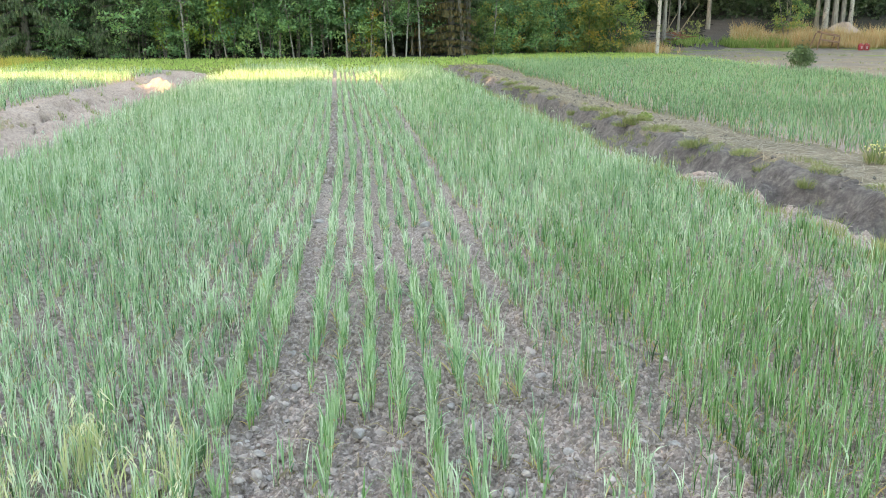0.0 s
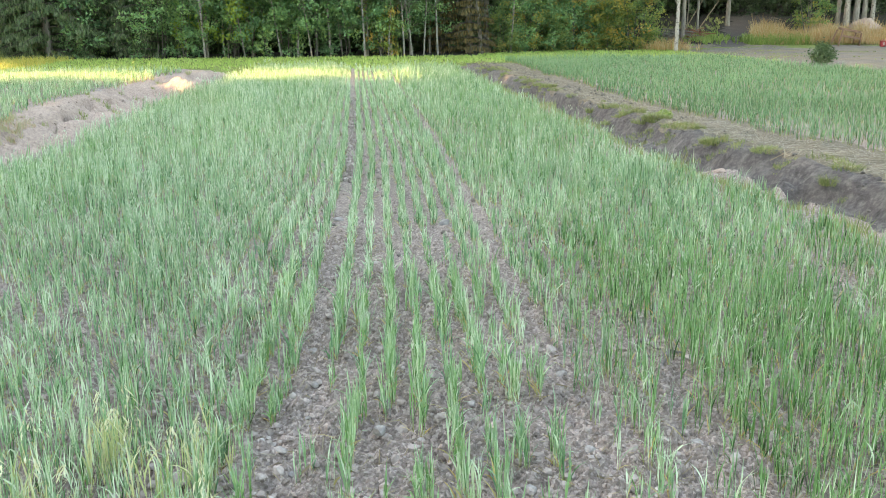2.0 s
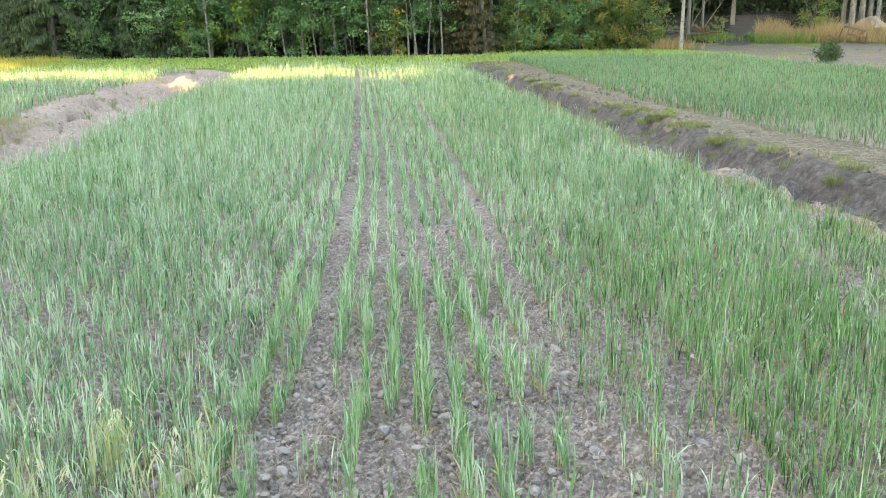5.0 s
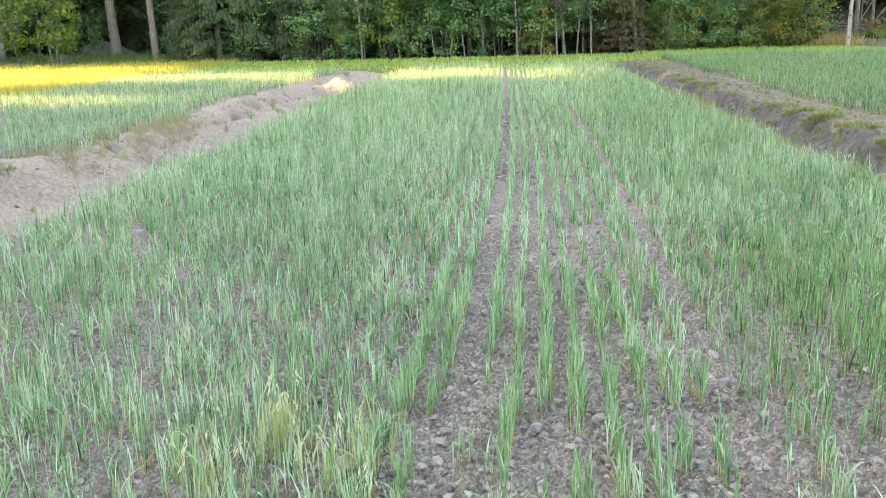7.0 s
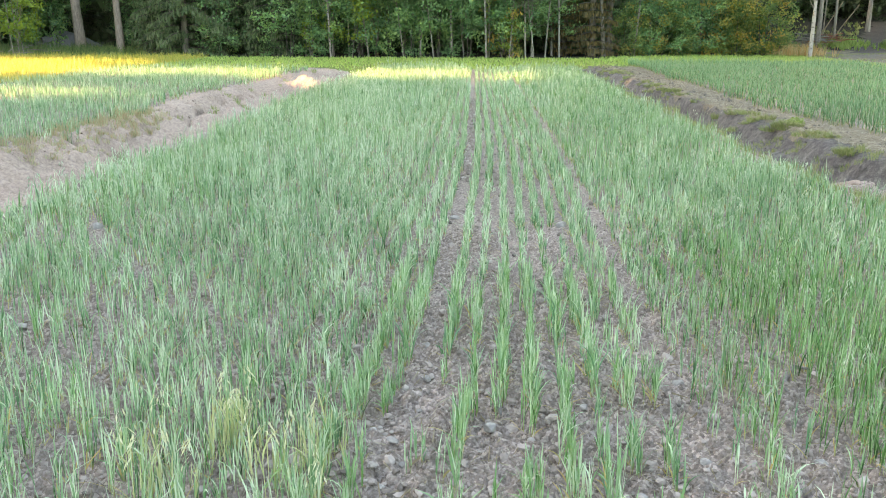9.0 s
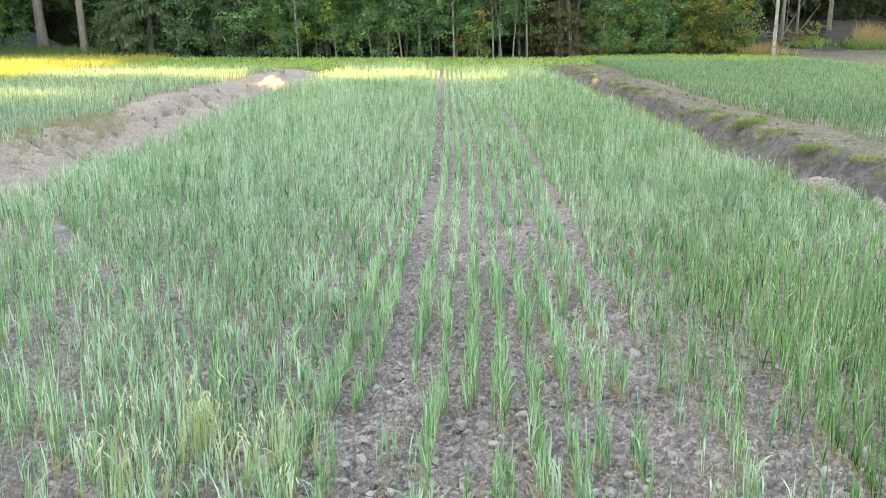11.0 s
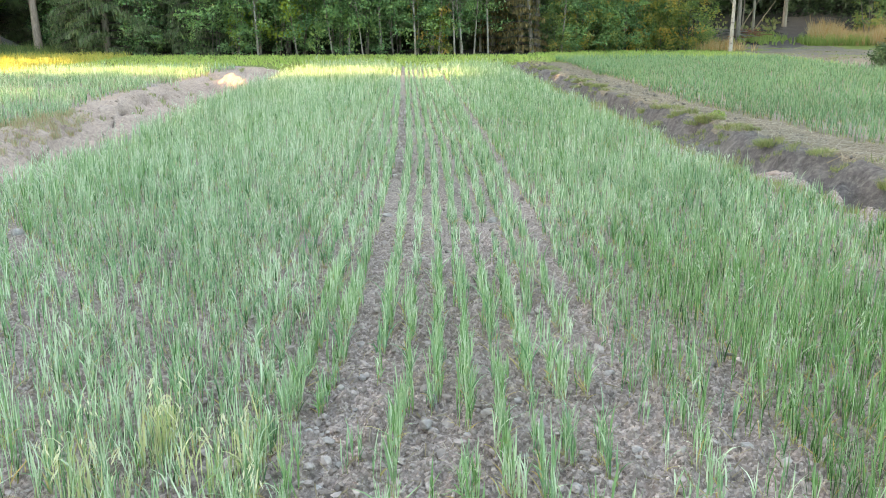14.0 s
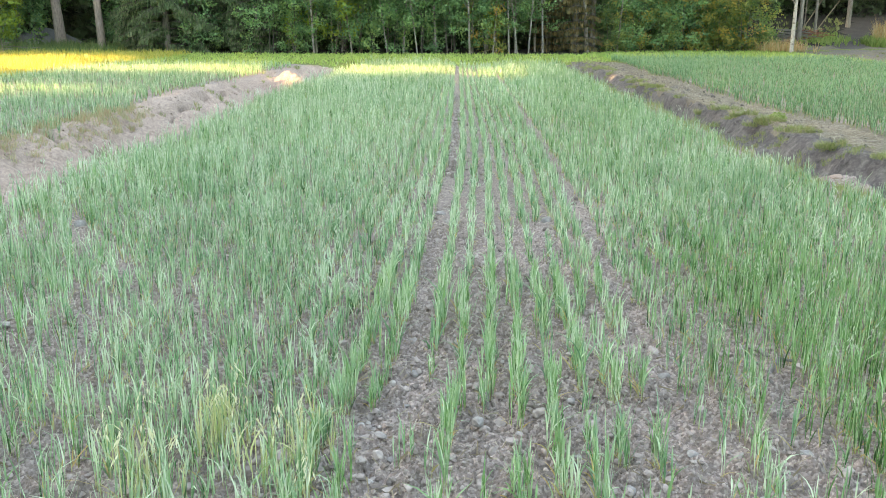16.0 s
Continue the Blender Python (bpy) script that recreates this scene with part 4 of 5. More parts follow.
def spruce(rng, height, radius, label, mat=SPRUCE_NEEDLE):
    tree = new("spruce_tree")
    v, f, u = tube(wavy(rng, height, n=8, sway=0.02), 0.15 * np.linspace(1.1, 0.1, 8), 8)
    part("trunk", np_mesh("trunk", v, f, GREY_BARK, shade=True), tree)
    sets, sticks = [], []
    z = 0.35
    while z < height - 0.4:
        whorl = 9 if z < 3.6 else 5
        reach = radius * (1 - (z / height) ** 1.3) * (0.8 + 0.2 * min(1, z / 1.5))
        for b in range(whorl):
            a = rng.uniform(0, 2 * math.pi)
            r = reach * rng.uniform(0.6, 1.1)
            s = np.linspace(0, 1, 5)
            p = np.stack([r * s * np.cos(a), r * s * np.sin(a), z + 0.15 * s - 0.55 * r * s**2 * 0.55], -1)
            sticks.append(tube(p, 0.022 * np.linspace(1, 0.2, 5), 4))
            dense = z < 3.6
            k = int((52 if dense else 9) * r)
            t = rng.uniform(0.12, 1, k)
            q = np.stack([np.interp(t, s, p[:, i]) for i in range(3)], -1)
            side = rng.normal(0, 0.16, k)
            q[:, 0] += -np.sin(a) * side
            q[:, 1] += np.cos(a) * side
            hang = (0.16 if dense else 0.4) * rng.uniform(0.5, 1.3, k)
            lv, lf, lu = ribbons(rng, q - np.array([0, 0, 1])[None] * hang[:, None], hang, np.full(k, 0.075 if dense else 0.26), rng.uniform(-0.4, 0.4, k), np.full(k, a), np.zeros(k), rng.uniform(0, 1, k), 1)
            sets.append((lv, lf, lu))
        z += 0.3 if z < 3.6 else 0.7
    v, f, u = joined(sticks)
    tagged(part("branchwork", np_mesh("branchwork", v, f, DARK_BARK, shade=True), tree), kind="stuff")
    v, f, u = joined(sets)
    part("needles", np_mesh("needles", v, f, mat, uv=u), tree)
    return tagged(tree, label, "spruce tree")


def pine(rng, height, r, bark, label, lean=(0, 0)):
    tree = new("pine_tree")
    p = wavy(rng, height, lean, 9, 0.05)
    pieces = [tube(p, r * np.array([1.35, 1.05, 1, 0.93, 0.86, 0.78, 0.65, 0.45, 0.15]), 10)]
    part("trunk", np_mesh("trunk", *joined(pieces)[:2], bark, shade=True), tree)
    c, _, _ = crown_points(rng, 700, height * 0.62, height, height * 0.16, 26, 0.45)
    v, f, u = leaves(rng, c + np.array([lean[0], lean[1], 0]) * height * 0.8, 0.42 * rng.uniform(0.7, 1.3, len(c)), rng.uniform(0, 1, len(c)))
    part("crown", np_mesh("crown", v, f, SPRUCE_NEEDLE, uv=u), tree)
    return tagged(tree, label, "pine tree")


def stand(ob, x, y, turn=0.0, s=1.0):
    ob.matrix_world = pose(x, y, float(ground_height(x, y, False)) - 0.02, 0, 0, turn) @ Matrix.Diagonal((s, s, s, 1))


def again(ob, x, y, turn, s=1.0):
    c = copy_thing(ob, Matrix.Identity(4))
    c.matrix_world = pose(x, y, float(ground_height(x, y, False)) - 0.02, 0, 0, turn) @ Matrix.Diagonal((s, s, s, 1))
    return c


trng = np.random.default_rng(77)
U = trng.uniform
spruces = [spruce(trng, h, r, "dark green spruce with drooping branches at the forest edge") for h, r in ((10, 1.9), (12, 2.2), (9, 1.7))]
spots = [(-13.0, 36.6), (-11.6, 36.6), (-9.8, 37.9), (-8.7, 36.6), (-12.2, 39.6), (-7.2, 39), (-10.4, 40), (-13.7, 39.2), (-5.6, 40.5), (1.5, 39.5), (5.5, 41), (3.6, 42), (-13.5, 37.8), (-12.3, 36.2), (-24.6, 53.0), (-21.6, 53.5), (-18.9, 52.0)]
for k, (x, y) in enumerate(spots):
    (stand if k < 3 else again)(spruces[k % 3], x, y, U(0, 360), U(0.85, 1.1))
dry_spruce = spruce(trng, 8.0, 1.25, "half-dead spruce with rusty brown hanging branches", BROWN_NEEDLE)
stand(dry_spruce, 4.4, 37.2)
again(dry_spruce, 3.3, 37.7, 120, 0.9)
birches = [broadleaf(trng, "birch_tree", U(7, 9), 2, 0.05, YOUNG_BARK, BIRCH_LEAF, 1.25, 0.9, number=2900, upper=380, lean=(U(-0.06, 0.06), 0), label="slender young birch with green leaves at the forest edge") for _ in range(4)]
spots = [(-6.2, 36.2), (-2.6, 36.0), (-1.4, 36.4), (0.15, 35.8), (1.1, 36.1), (1.9, 36.3), (-4.4, 36.5), (-3.4, 37.4), (-0.6, 37.5), (2.8, 37.6), (-5.3, 37.8), (0.8, 38.3), (-7.4, 36.6)]
for k, (x, y) in enumerate(spots):
    (stand if k < 4 else again)(birches[k % 4], x, y, U(0, 360), U(0.85, 1.15))
shrubs = [broadleaf(trng, "shrub", U(2.4, 3.4), 0, 0.017, DARK_BARK2, leaf, 0.9, 0.1, stems=3, number=2600, upper=0, label=lab, category="shrub")
          for leaf, lab in ((BIRCH_LEAF, "green leafy shrub at the forest edge"), (BIRCH_LEAF, "green leafy shrub at the forest edge"),
                            (RUSSET_LEAF, "shrub with yellow and rusty leaves, some golden light in the colour"), (WARM_LEAF, "shrub with yellow and rusty leaves, some golden light in the colour"))]
greens = [(-10.9, 36.3), (-8.1, 35.7), (-6.9, 35.6), (-4.9, 35.6), (-3.9, 35.7), (-3.1, 35.5), (-1.9, 35.6), (-0.7, 35.5), (6.3, 37.6), (7.7, 38.6),
          (9.3, 39.0), (-2.2, 36.9), (6.9, 39.5), (8.6, 40.2)]
greens += [(-26.5, 42), (-25, 44.5), (-23.8, 47), (-16.3, 44), (-15.2, 42.5), (-17.5, 49.5), (-24.8, 50.5), (-27.5, 46.5), (-19.5, 51), (-14.9, 46)]
warm_spots = [(0.7, 35.6), (6.0, 37.3), (7.0, 38.0), (8.4, 38.7), (9.9, 39.4), (10.9, 39.6), (12.0, 39.4), (12.7, 39.6), (10.4, 40.4), (11.6, 40.6)]
for k, (x, y) in enumerate(greens):
    (stand if k < 2 else again)(shrubs[k % 2], x, y, U(0, 360), U(0.8, 1.25) * (1.7 if y > 41 else 1))
for k, (x, y) in enumerate(warm_spots):
    (stand if k < 2 else again)(shrubs[2 + k % 2], x, y, U(0, 360), U(0.8, 1.2))
stems = [broadleaf(trng, "birch_tree", U(8, 10), 2, r, YOUNG_BARK, BIRCH_LEAF, 1.1, 2.2, number=380, upper=300, lean=(ln, 0), label="thin pale birch stem at the forest edge") for r, ln in ((0.036, -0.035), (0.03, 0.06), (0.028, -0.13))]
for k, (x, y) in enumerate([(0.05, 35.1), (0.95, 35.3), (-2.0, 35.1), (1.6, 35.4), (-2.6, 35.4), (1.95, 35.5), (-6.1, 35.05), (6.1, 36.9), (-3.2, 35.2), (-1.3, 35.5), (2.4, 36.0), (-4.6, 35.3), (3.0, 36.2)]):
    (stand if k < 3 else again)(stems[k % 3], x, y, U(-15, 15), U(0.9, 1.1))
lime = broadleaf(trng, "maple_sapling", 2.6, 0, 0.02, GREY_BARK, LIME_LEAF, 0.55, 0.7, stems=2, number=330, upper=0, leaf_size=0.12, label="thin maple sapling with yellow-green leaves", category="sapling")
stand(lime, -5.2, 35.3)
again(lime, 0.7, 35.2, 80, 0.6)
again(lime, -6.2, 35.5, 140, 1.25)
again(lime, -4.4, 35.7, 290, 1.15)
again(lime, -7.0, 35.3, 200, 0.55)
again(lime, -18.6, 35.0, 30, 1.5)
again(lime, -20.7, 35.6, 130, 1.35)
again(lime, -24.0, 36.5, 60, 0.9)
yellowing = broadleaf(trng, "birch_sapling", 5.0, 0, 0.03, YOUNG_BARK, LIME_LEAF, 0.9, 0.6, stems=2, number=1500, upper=60, leaf_size=0.1, label="young birch with yellow-green leaves at the meadow edge", category="sapling")
stand(yellowing, -18.9, 35.9)
again(yellowing, -22.2, 37.2, 100, 0.8)
for x, y, r, lab, bark, ln in ((-23.5, 39.0, 0.17, "tall pine with pinkish flaking bark, lightened as if sunlit", LIT_PINE_BARK, (-0.02, 0)), 
                               (-21.2, 46, 0.22, "tall pine with pinkish flaking bark, lightened as if sunlit", LIT_PINE_BARK, (-0.04, 0)), (-16.0, 38.6, 0.14, "tall pine with pinkish flaking bark, lightened as if sunlit", LIT_PINE_BARK, (-0.03, 0)),
                               (5.2, 37.8, 0.10, "straight dark trunk among shrubs", GREY_BARK, (0, 0)), (4.9, 37.0, 0.07, "leaning grey trunk among shrubs", GREY_BARK, (-0.09, 0)),
                               (15.5, 42.5, 0.09, "grey pine trunk beside a white birch", GREY_BARK, (0, 0)), (16.6, 43.5, 0.055, "thin grey pine trunk", GREY_BARK, (0, 0)),
                               (19.8, 47.5, 0.1, "grey pine trunk on a wooded rise", GREY_BARK, (0, 0)),
                               (25.35, 46.2, 0.1, "grey pine trunk in a close cluster", GREY_BARK, (0, 0)), (25.6, 45.8, 0.12, "pale birch trunk in a close cluster", YOUNG_BARK, (0, 0)),
                               (25.95, 46.3, 0.1, "grey pine trunk in a close cluster", GREY_BARK, (0, 0)), (26.2, 45.9, 0.13, "grey pine trunk in a close cluster", GREY_BARK, (0, 0)),
                               (26.75, 46.1, 0.12, "grey pine trunk in a close cluster", GREY_BARK, (0, 0)), (27.1, 45.9, 0.1, "grey pine trunk in a close cluster", YOUNG_BARK, (0.01, 0))):
    stand(pine(trng, 15 + U(-2, 2), r, bark, lab, ln), x, y, 0)
white = broadleaf(trng, "birch_tree", 10, 2, 0.075, BIRCH_BARK, BIRCH_LEAF, 1.6, 3.2, number=120, upper=500, label="white birch trunk at the corner of the forest")
stand(white, 13.1, 36.6)
sap = broadleaf(trng, "sapling", 3.0, 0, 0.03, GREY_BARK, WARM_LEAF, 1.0, 0.5, stems=3, number=2200, upper=0, leaf_size=0.1, label="broad green sapling at the edge of the track", category="sapling")
stand(sap, 22.1, 43)
low = broadleaf(trng, "shrub", 0.75, 0, 0.012, GREY_BARK, DARK_LEAF, 0.36, 0.05, stems=6, number=1700, upper=0, leaf_size=0.075, label="small dark green bush beside the gravel track", category="shrub")
stand(low, 13.45, 25.2, 0, 0.78)


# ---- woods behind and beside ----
# deep shade put into the leaf colours, lifted a little for haze
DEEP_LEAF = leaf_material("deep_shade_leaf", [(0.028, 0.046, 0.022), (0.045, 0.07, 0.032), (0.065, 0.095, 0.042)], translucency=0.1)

def woods(name, rng, x0, x1, y0, y1, height, number, size, label, keep=lambda p: np.ones(len(p), bool), mat=SPRUCE_NEEDLE, lift=0.0):
    """A belt of close-standing trees, seen only as a dark mass."""
    c = np.stack([rng.uniform(x0, x1, number), rng.uniform(y0, y1, number), height * rng.uniform(0, 1, number) ** 0.9], -1)
    c = c[keep(c)]
    c[:, 2] += ground_height(c[:, 0], c[:, 1], False) + lift
    v, f, u = leaves(rng, c, size * rng.uniform(0.7, 1.4, len(c)), rng.uniform(0, 1, len(c)))
    return tagged(new(name, np_mesh(name, v, f, mat, uv=u)), label, "woods", kind="stuff")


woods("dark_woods", trng, -60, 45, 52, 60, 15, 38000, 0.8, "dark spruce woods far behind the field edge")
woods("hill_understory", trng, 13, 34, 50.5, 54, 6, 26000, 0.17, "undergrowth on the wooded rise, deep shade put into its colour", mat=DEEP_LEAF)
# leaf layers added above the view to shade the ground below
woods("high_canopy", trng, 13.5, 34, 43, 60, 4, 5000, 1.2, "unseen pine canopy added to shade the wooded rise", lift=8)
woods("high_canopy", trng, -34, -14, 43, 60, 4, 5000, 1.2, "unseen pine canopy added to shade the gravel heap", lift=8)
# black gaps between the trunks come from the darkened leaf colour
woods("dark_understory", trng, -15, 13, 40.5, 46, 10, 16000, 0.55, "understory between the trunks, shade put into its leaf colour", mat=DARK_LEAF)


def gap(p):
    """Openings cut in the side woods so the low sun reaches chosen patches."""
    back = -28.5 - p[:, 0]
    y, z = p[:, 1] - 0.12 * back, p[:, 2] - 0.176 * back
    wide = (z < 3.5) & (y > 20.2) & (y < 31.2)
    narrow = (z < 6.0) & (y > 23.35) & (y < 26.5)
    slot = (z < 4.3) & (y > 16.9) & (y < 19.7)
    heap_ray = (z > 3.9) & (z < 5.1) & (y > 21.9) & (y < 25)
    return ~(wide | narrow | slot | heap_ray)


# belt added mostly out of view to shade the field and shape the sun
woods("side_woods", trng, -36, -28.5, -60, 69, 17, 30000, 1.8, "woods added along the side, mostly unseen, to shade the field", gap)
woods("west_woods", trng, -44, -33, 40, 60, 14, 9000, 0.8, "woods beyond the gravel heap")
# added patch that blocks the sun from the house wall
woods("west_woods", trng, -46, -38, 64, 96, 15, 7000, 1.5, "woods added beyond the house to keep the sun off it")
woods("far_woods", trng, -24, 80, 62, 70, 9, 8000, 2.4, "dense spruce woods behind the field edge")
woods("rear_woods", trng, -40, 60, -62, -52, 14, 8000, 2.2, "woods closing the field behind")
woods("east_woods", trng, 31, 37, -60, 30, 15, 8000, 2.2, "woods closing the field on the far side")


# ---- by the track ----
PALE_WOOD = bark_material("stripped_wood", (0.13, 0.1, 0.065), (0.24, 0.19, 0.13))
RUST_TWIG = bark_material("rusty_twig", (0.13, 0.05, 0.03), (0.28, 0.12, 0.07))
BLUE_STONE = soil_material("blue_grey_stone", (0.16, 0.17, 0.19), (0.24, 0.25, 0.27), (0.32, 0.33, 0.35), 8, 1.5, 0.8, 0.3)

def tall_grass(name, x, y, tall, mat, label, count=4, width=0.02):
    return grass(name, x, y, tall, width, mat, label, count, 2)


n = 2600
x = lrng.uniform(18.2, 27, n)
y = 40.2 + lrng.uniform(0, 4.2, n) - 0.12 * (x - 18)
x, y = x[x > 0.447 * y], y[x > 0.447 * y]
n = len(x)
tall_grass("dry_grass_stand", x, y, 0.4 + 1.0 * vnoise(x * 0.7, y * 0.9, 23) + 0.5 * vnoise(x * 2.6, y * 2.6, 24) + 0.25 * lrng.uniform(0, 1, n), DRY_GRASS, "tall golden dry grass beside the gravel track", 6, 0.02)
mound_x, mound_y = np.meshgrid(np.linspace(-1, 1, 33), np.linspace(-1, 1, 33))
mound_z = np.clip(1 - np.hypot(mound_x, mound_y), 0, None) ** 0.7 * 0.85 * (1 + 0.5 * fbm(mound_x * 3, mound_y * 3, 9)) - 0.05
mi, mj = np.meshgrid(np.arange(32), np.arange(32), indexing="ij")
mound_f = np.stack([mi * 33 + mj, mi * 33 + mj + 1, (mi + 1) * 33 + mj + 1, (mi + 1) * 33 + mj], -1).reshape(-1, 4)
mound = new("soil_heap", np_mesh("soil_heap", np.stack([mound_x * 1.3, mound_y * 1.0, mound_z], -1).reshape(-1, 3), mound_f, SAND, shade=True))
mound.matrix_world = pose(25.3, 43.6, gz(25.3, 43.6))
tagged(mound, "low pinkish-brown heap of dry soil behind tall grass", "soil heap")
n = 700
x = lrng.uniform(17.9, 21, n)
y = 40.0 + lrng.uniform(0, 1.6, n)
tall_grass("green_verge", x, y, 0.3 + 0.2 * lrng.uniform(0, 1, n), GRASS, "green grass at the foot of the dry stand", 4, 0.03)
n = 260
x = 13.3 + lrng.normal(0, 0.5, n)
y = 38.4 + lrng.normal(0, 0.5, n)
tall_grass("dry_tufts", x, y, 0.3 + 0.35 * lrng.uniform(0, 1, n), DRY_GRASS, "dry golden tufts at the birch foot", 4, 0.02)
n = 1900
x = lrng.uniform(12.6, 24, n)
y = lrng.uniform(22, 39, n)
keep = vnoise(x * 0.4, y * 0.9, 17) > 0.22
tall_grass("track_weeds", x[keep], y[keep], np.full(keep.sum(), 0.07), WEED, "sparse weeds on the gravel track", 8, 0.014)


def box(sx, sy, sz, centre=(0, 0, 0), bevel=0.01):
    bm = bmesh.new()
    bmesh.ops.create_cube(bm, size=1.0)
    bmesh.ops.scale(bm, vec=(sx, sy, sz), verts=bm.verts)
    if bevel:
        bmesh.ops.bevel(bm, geom=bm.edges[:], offset=bevel, segments=2, affect="EDGES")
    bmesh.ops.translate(bm, vec=centre, verts=bm.verts)
    return bm


def bm_mesh(name, bm, mat):
    me = bpy.data.meshes.new(name)
    bm.to_mesh(me)
    bm.free()
    me.materials.append(mat)
    return me


def rod(name, a, b, r, mat, parent, r2=None):
    v, f, u = tube([a, tuple((p + q) / 2 for p, q in zip(a, b)), b], [r, r, r2 or r], 7)
    return part(name, np_mesh(name, v, f, mat, shade=True), parent)


# broken wooden trestle in the grass
trestle = new("wooden_trestle")
for k, (a, b) in enumerate((((-0.5, 0, 0.0), (-0.35, 0, 0.78)), ((0.4, 0, 0.0), (0.45, 0, 0.6)), ((-0.5, 0.5, 0.0), (-0.36, 0.35, 0.76)), ((0.45, 0.5, 0.0), (0.46, 0.35, 0.6)))):
    rod("leg", a, b, 0.03, OLD_WOOD, trestle)
part("top_rail", bm_mesh("top_rail", box(0.95, 0.12, 0.09, (0.03, 0.0, 0.0)), OLD_WOOD), trestle).matrix_local = pose(0.02, 0.16, 0.73, 0, 12, 0)
part("lower_rail", bm_mesh("lower_rail", box(0.85, 0.06, 0.08), OLD_WOOD), trestle).matrix_local = pose(0.0, 0.0, 0.42, 0, 10, 0)
trestle.matrix_world = pose(22.2, 39.15, gz(22.2, 39.15) - 0.02, 0, 0, 6) @ Matrix.Diagonal((1.2, 1.2, 1.0, 1))
tagged(trestle, "broken brown wooden trestle leaning in dry grass", "trestle")

RED, rnt, rb = material("red_plastic")
rnt.links.new(ramp(rnt, noisy(rnt, 14, 3), (0.3, (0.22, 0.018, 0.028)), (0.7, (0.32, 0.035, 0.045))), rb.inputs["Base Color"])
rb.inputs["Roughness"].default_value = 0.4
WHITE, wnt, wb = material("pale_plastic")
wnt.links.new(ramp(wnt, noisy(wnt, 20, 3), (0.3, (0.26, 0.2, 0.2)), (0.7, (0.36, 0.28, 0.28))), wb.inputs["Base Color"])
for k, (dx, turn) in enumerate(((0.0, 8), (0.36, -10))):
    can = new("fuel_can")
    part("body", bm_mesh("body", box(0.3, 0.2, 0.36, (0, 0, 0.18), 0.035), RED), can)
    rod("handle", (-0.08, 0, 0.39), (0.06, 0, 0.39), 0.018, RED, can)
    rod("handle_post", (-0.08, 0, 0.34), (-0.08, 0, 0.4), 0.018, RED, can)
    rod("cap", (0.1, 0, 0.35), (0.1, 0, 0.41), 0.03, WHITE, can)
    part("label_patch", bm_mesh("label_patch", box(0.1, 0.006, 0.16, (0, -0.102, 0.17), 0.002), WHITE), can, "pale worn label patch")
    can.matrix_world = pose(23.5 + dx * 0.8, 38.7, gz(23.5 + dx * 0.8, 38.7), 0, 0, turn) @ Matrix.Diagonal((0.78, 0.78, 0.78, 1))
    tagged(can, "red plastic fuel can standing at the track edge", "fuel can", "red cans")

# leaning poles, brush pile and felled branches
for k, (a, b) in enumerate((((15.6, 43.2, 0.2), (16.9, 43.6, 2.0)), ((16.2, 43.0, 0.2), (17.5, 43.2, 1.8)), ((16.1, 43.6, 0.1), (16.15, 43.6, 3.4)))):
    pole = new("leaning_pole" if k < 2 else "thin_pole")
    z0 = gz(a[0], a[1])
    v, f, u = tube([(a[0], a[1], z0), ((a[0] + b[0]) / 2, (a[1] + b[1]) / 2, z0 + b[2] / 2 + 0.02), (b[0], b[1], z0 + b[2])], [0.03, 0.027, 0.022], 7)
    pole.name = pole.name
    part("shaft", np_mesh("shaft", v, f, PALE_WOOD if k < 2 else GREY_BARK, shade=True), pole)
    tagged(pole, "pale stripped pole leaning among trees" if k < 2 else "thin grey stem beside leaning poles", "pole")


def brush(name, rng, x, y, number, reach, height, mat, label):
    sticks = []
    for _ in range(number):
        a, b = rng.normal(0, reach, 2), rng.uniform(0, 2 * math.pi)
        ln = rng.uniform(0.4, 1.2)
        z = abs(rng.normal(0, height))
        p = np.array([[-math.cos(b), -math.sin(b), rng.normal(0, 0.12)], [0, 0, 0.05], [math.cos(b), math.sin(b), rng.normal(0, 0.12)]]) * ln / 2
        sticks.append(tube(p + np.array([a[0], a[1], z + 0.05]), [0.02, 0.018, 0.008], 5))
    v, f, u = joined(sticks)
    ob = new(name, np_mesh(name, v, f, mat, shade=True))
    ob.matrix_world = pose(x, y, gz(x, y))
    return tagged(ob, label, "brush pile", kind="stuff")


brush("brush_pile", trng, 16.3, 43.0, 80, 0.35, 0.16, RUST_TWIG, "pile of rusty brown cut branches")
brush("brush_heap", trng, 15.2, 43.0, 110, 0.4, 0.18, OLD_WOOD_GREY, "heap of grey dead branches and grass")
brush("fallen_branches", trng, -19.6, 35.6, 26, 1.4, 0.08, OLD_WOOD_GREY, "fallen pale branches at the wood edge")

# gravel heap and house seen between the pines
heap_x, heap_y = np.meshgrid(np.linspace(-1, 1, 41), np.linspace(-1, 1, 41))
heap_r = np.hypot(heap_x, heap_y)
heap_z = np.clip(1 - heap_r**1.4, 0, None) * 0.95 * (1 + 0.12 * fbm(heap_x * 4, heap_y * 4, 5)) - 0.06
hi, hj = np.meshgrid(np.arange(40), np.arange(40), indexing="ij")
heap_f = np.stack([hi * 41 + hj, hi * 41 + hj + 1, (hi + 1) * 41 + hj + 1, (hi + 1) * 41 + hj], -1).reshape(-1, 4)
heap = new("spoil_mound", np_mesh("spoil_mound", np.stack([heap_x * 2.2, heap_y * 1.9, heap_z], -1).reshape(-1, 3), heap_f, DARK_GRAVEL, shade=True))
heap.matrix_world = pose(-23.3, 48.5, gz(-23.3, 48.5))
tagged(heap, "grey conical heap of gravel behind a pine", "gravel heap")

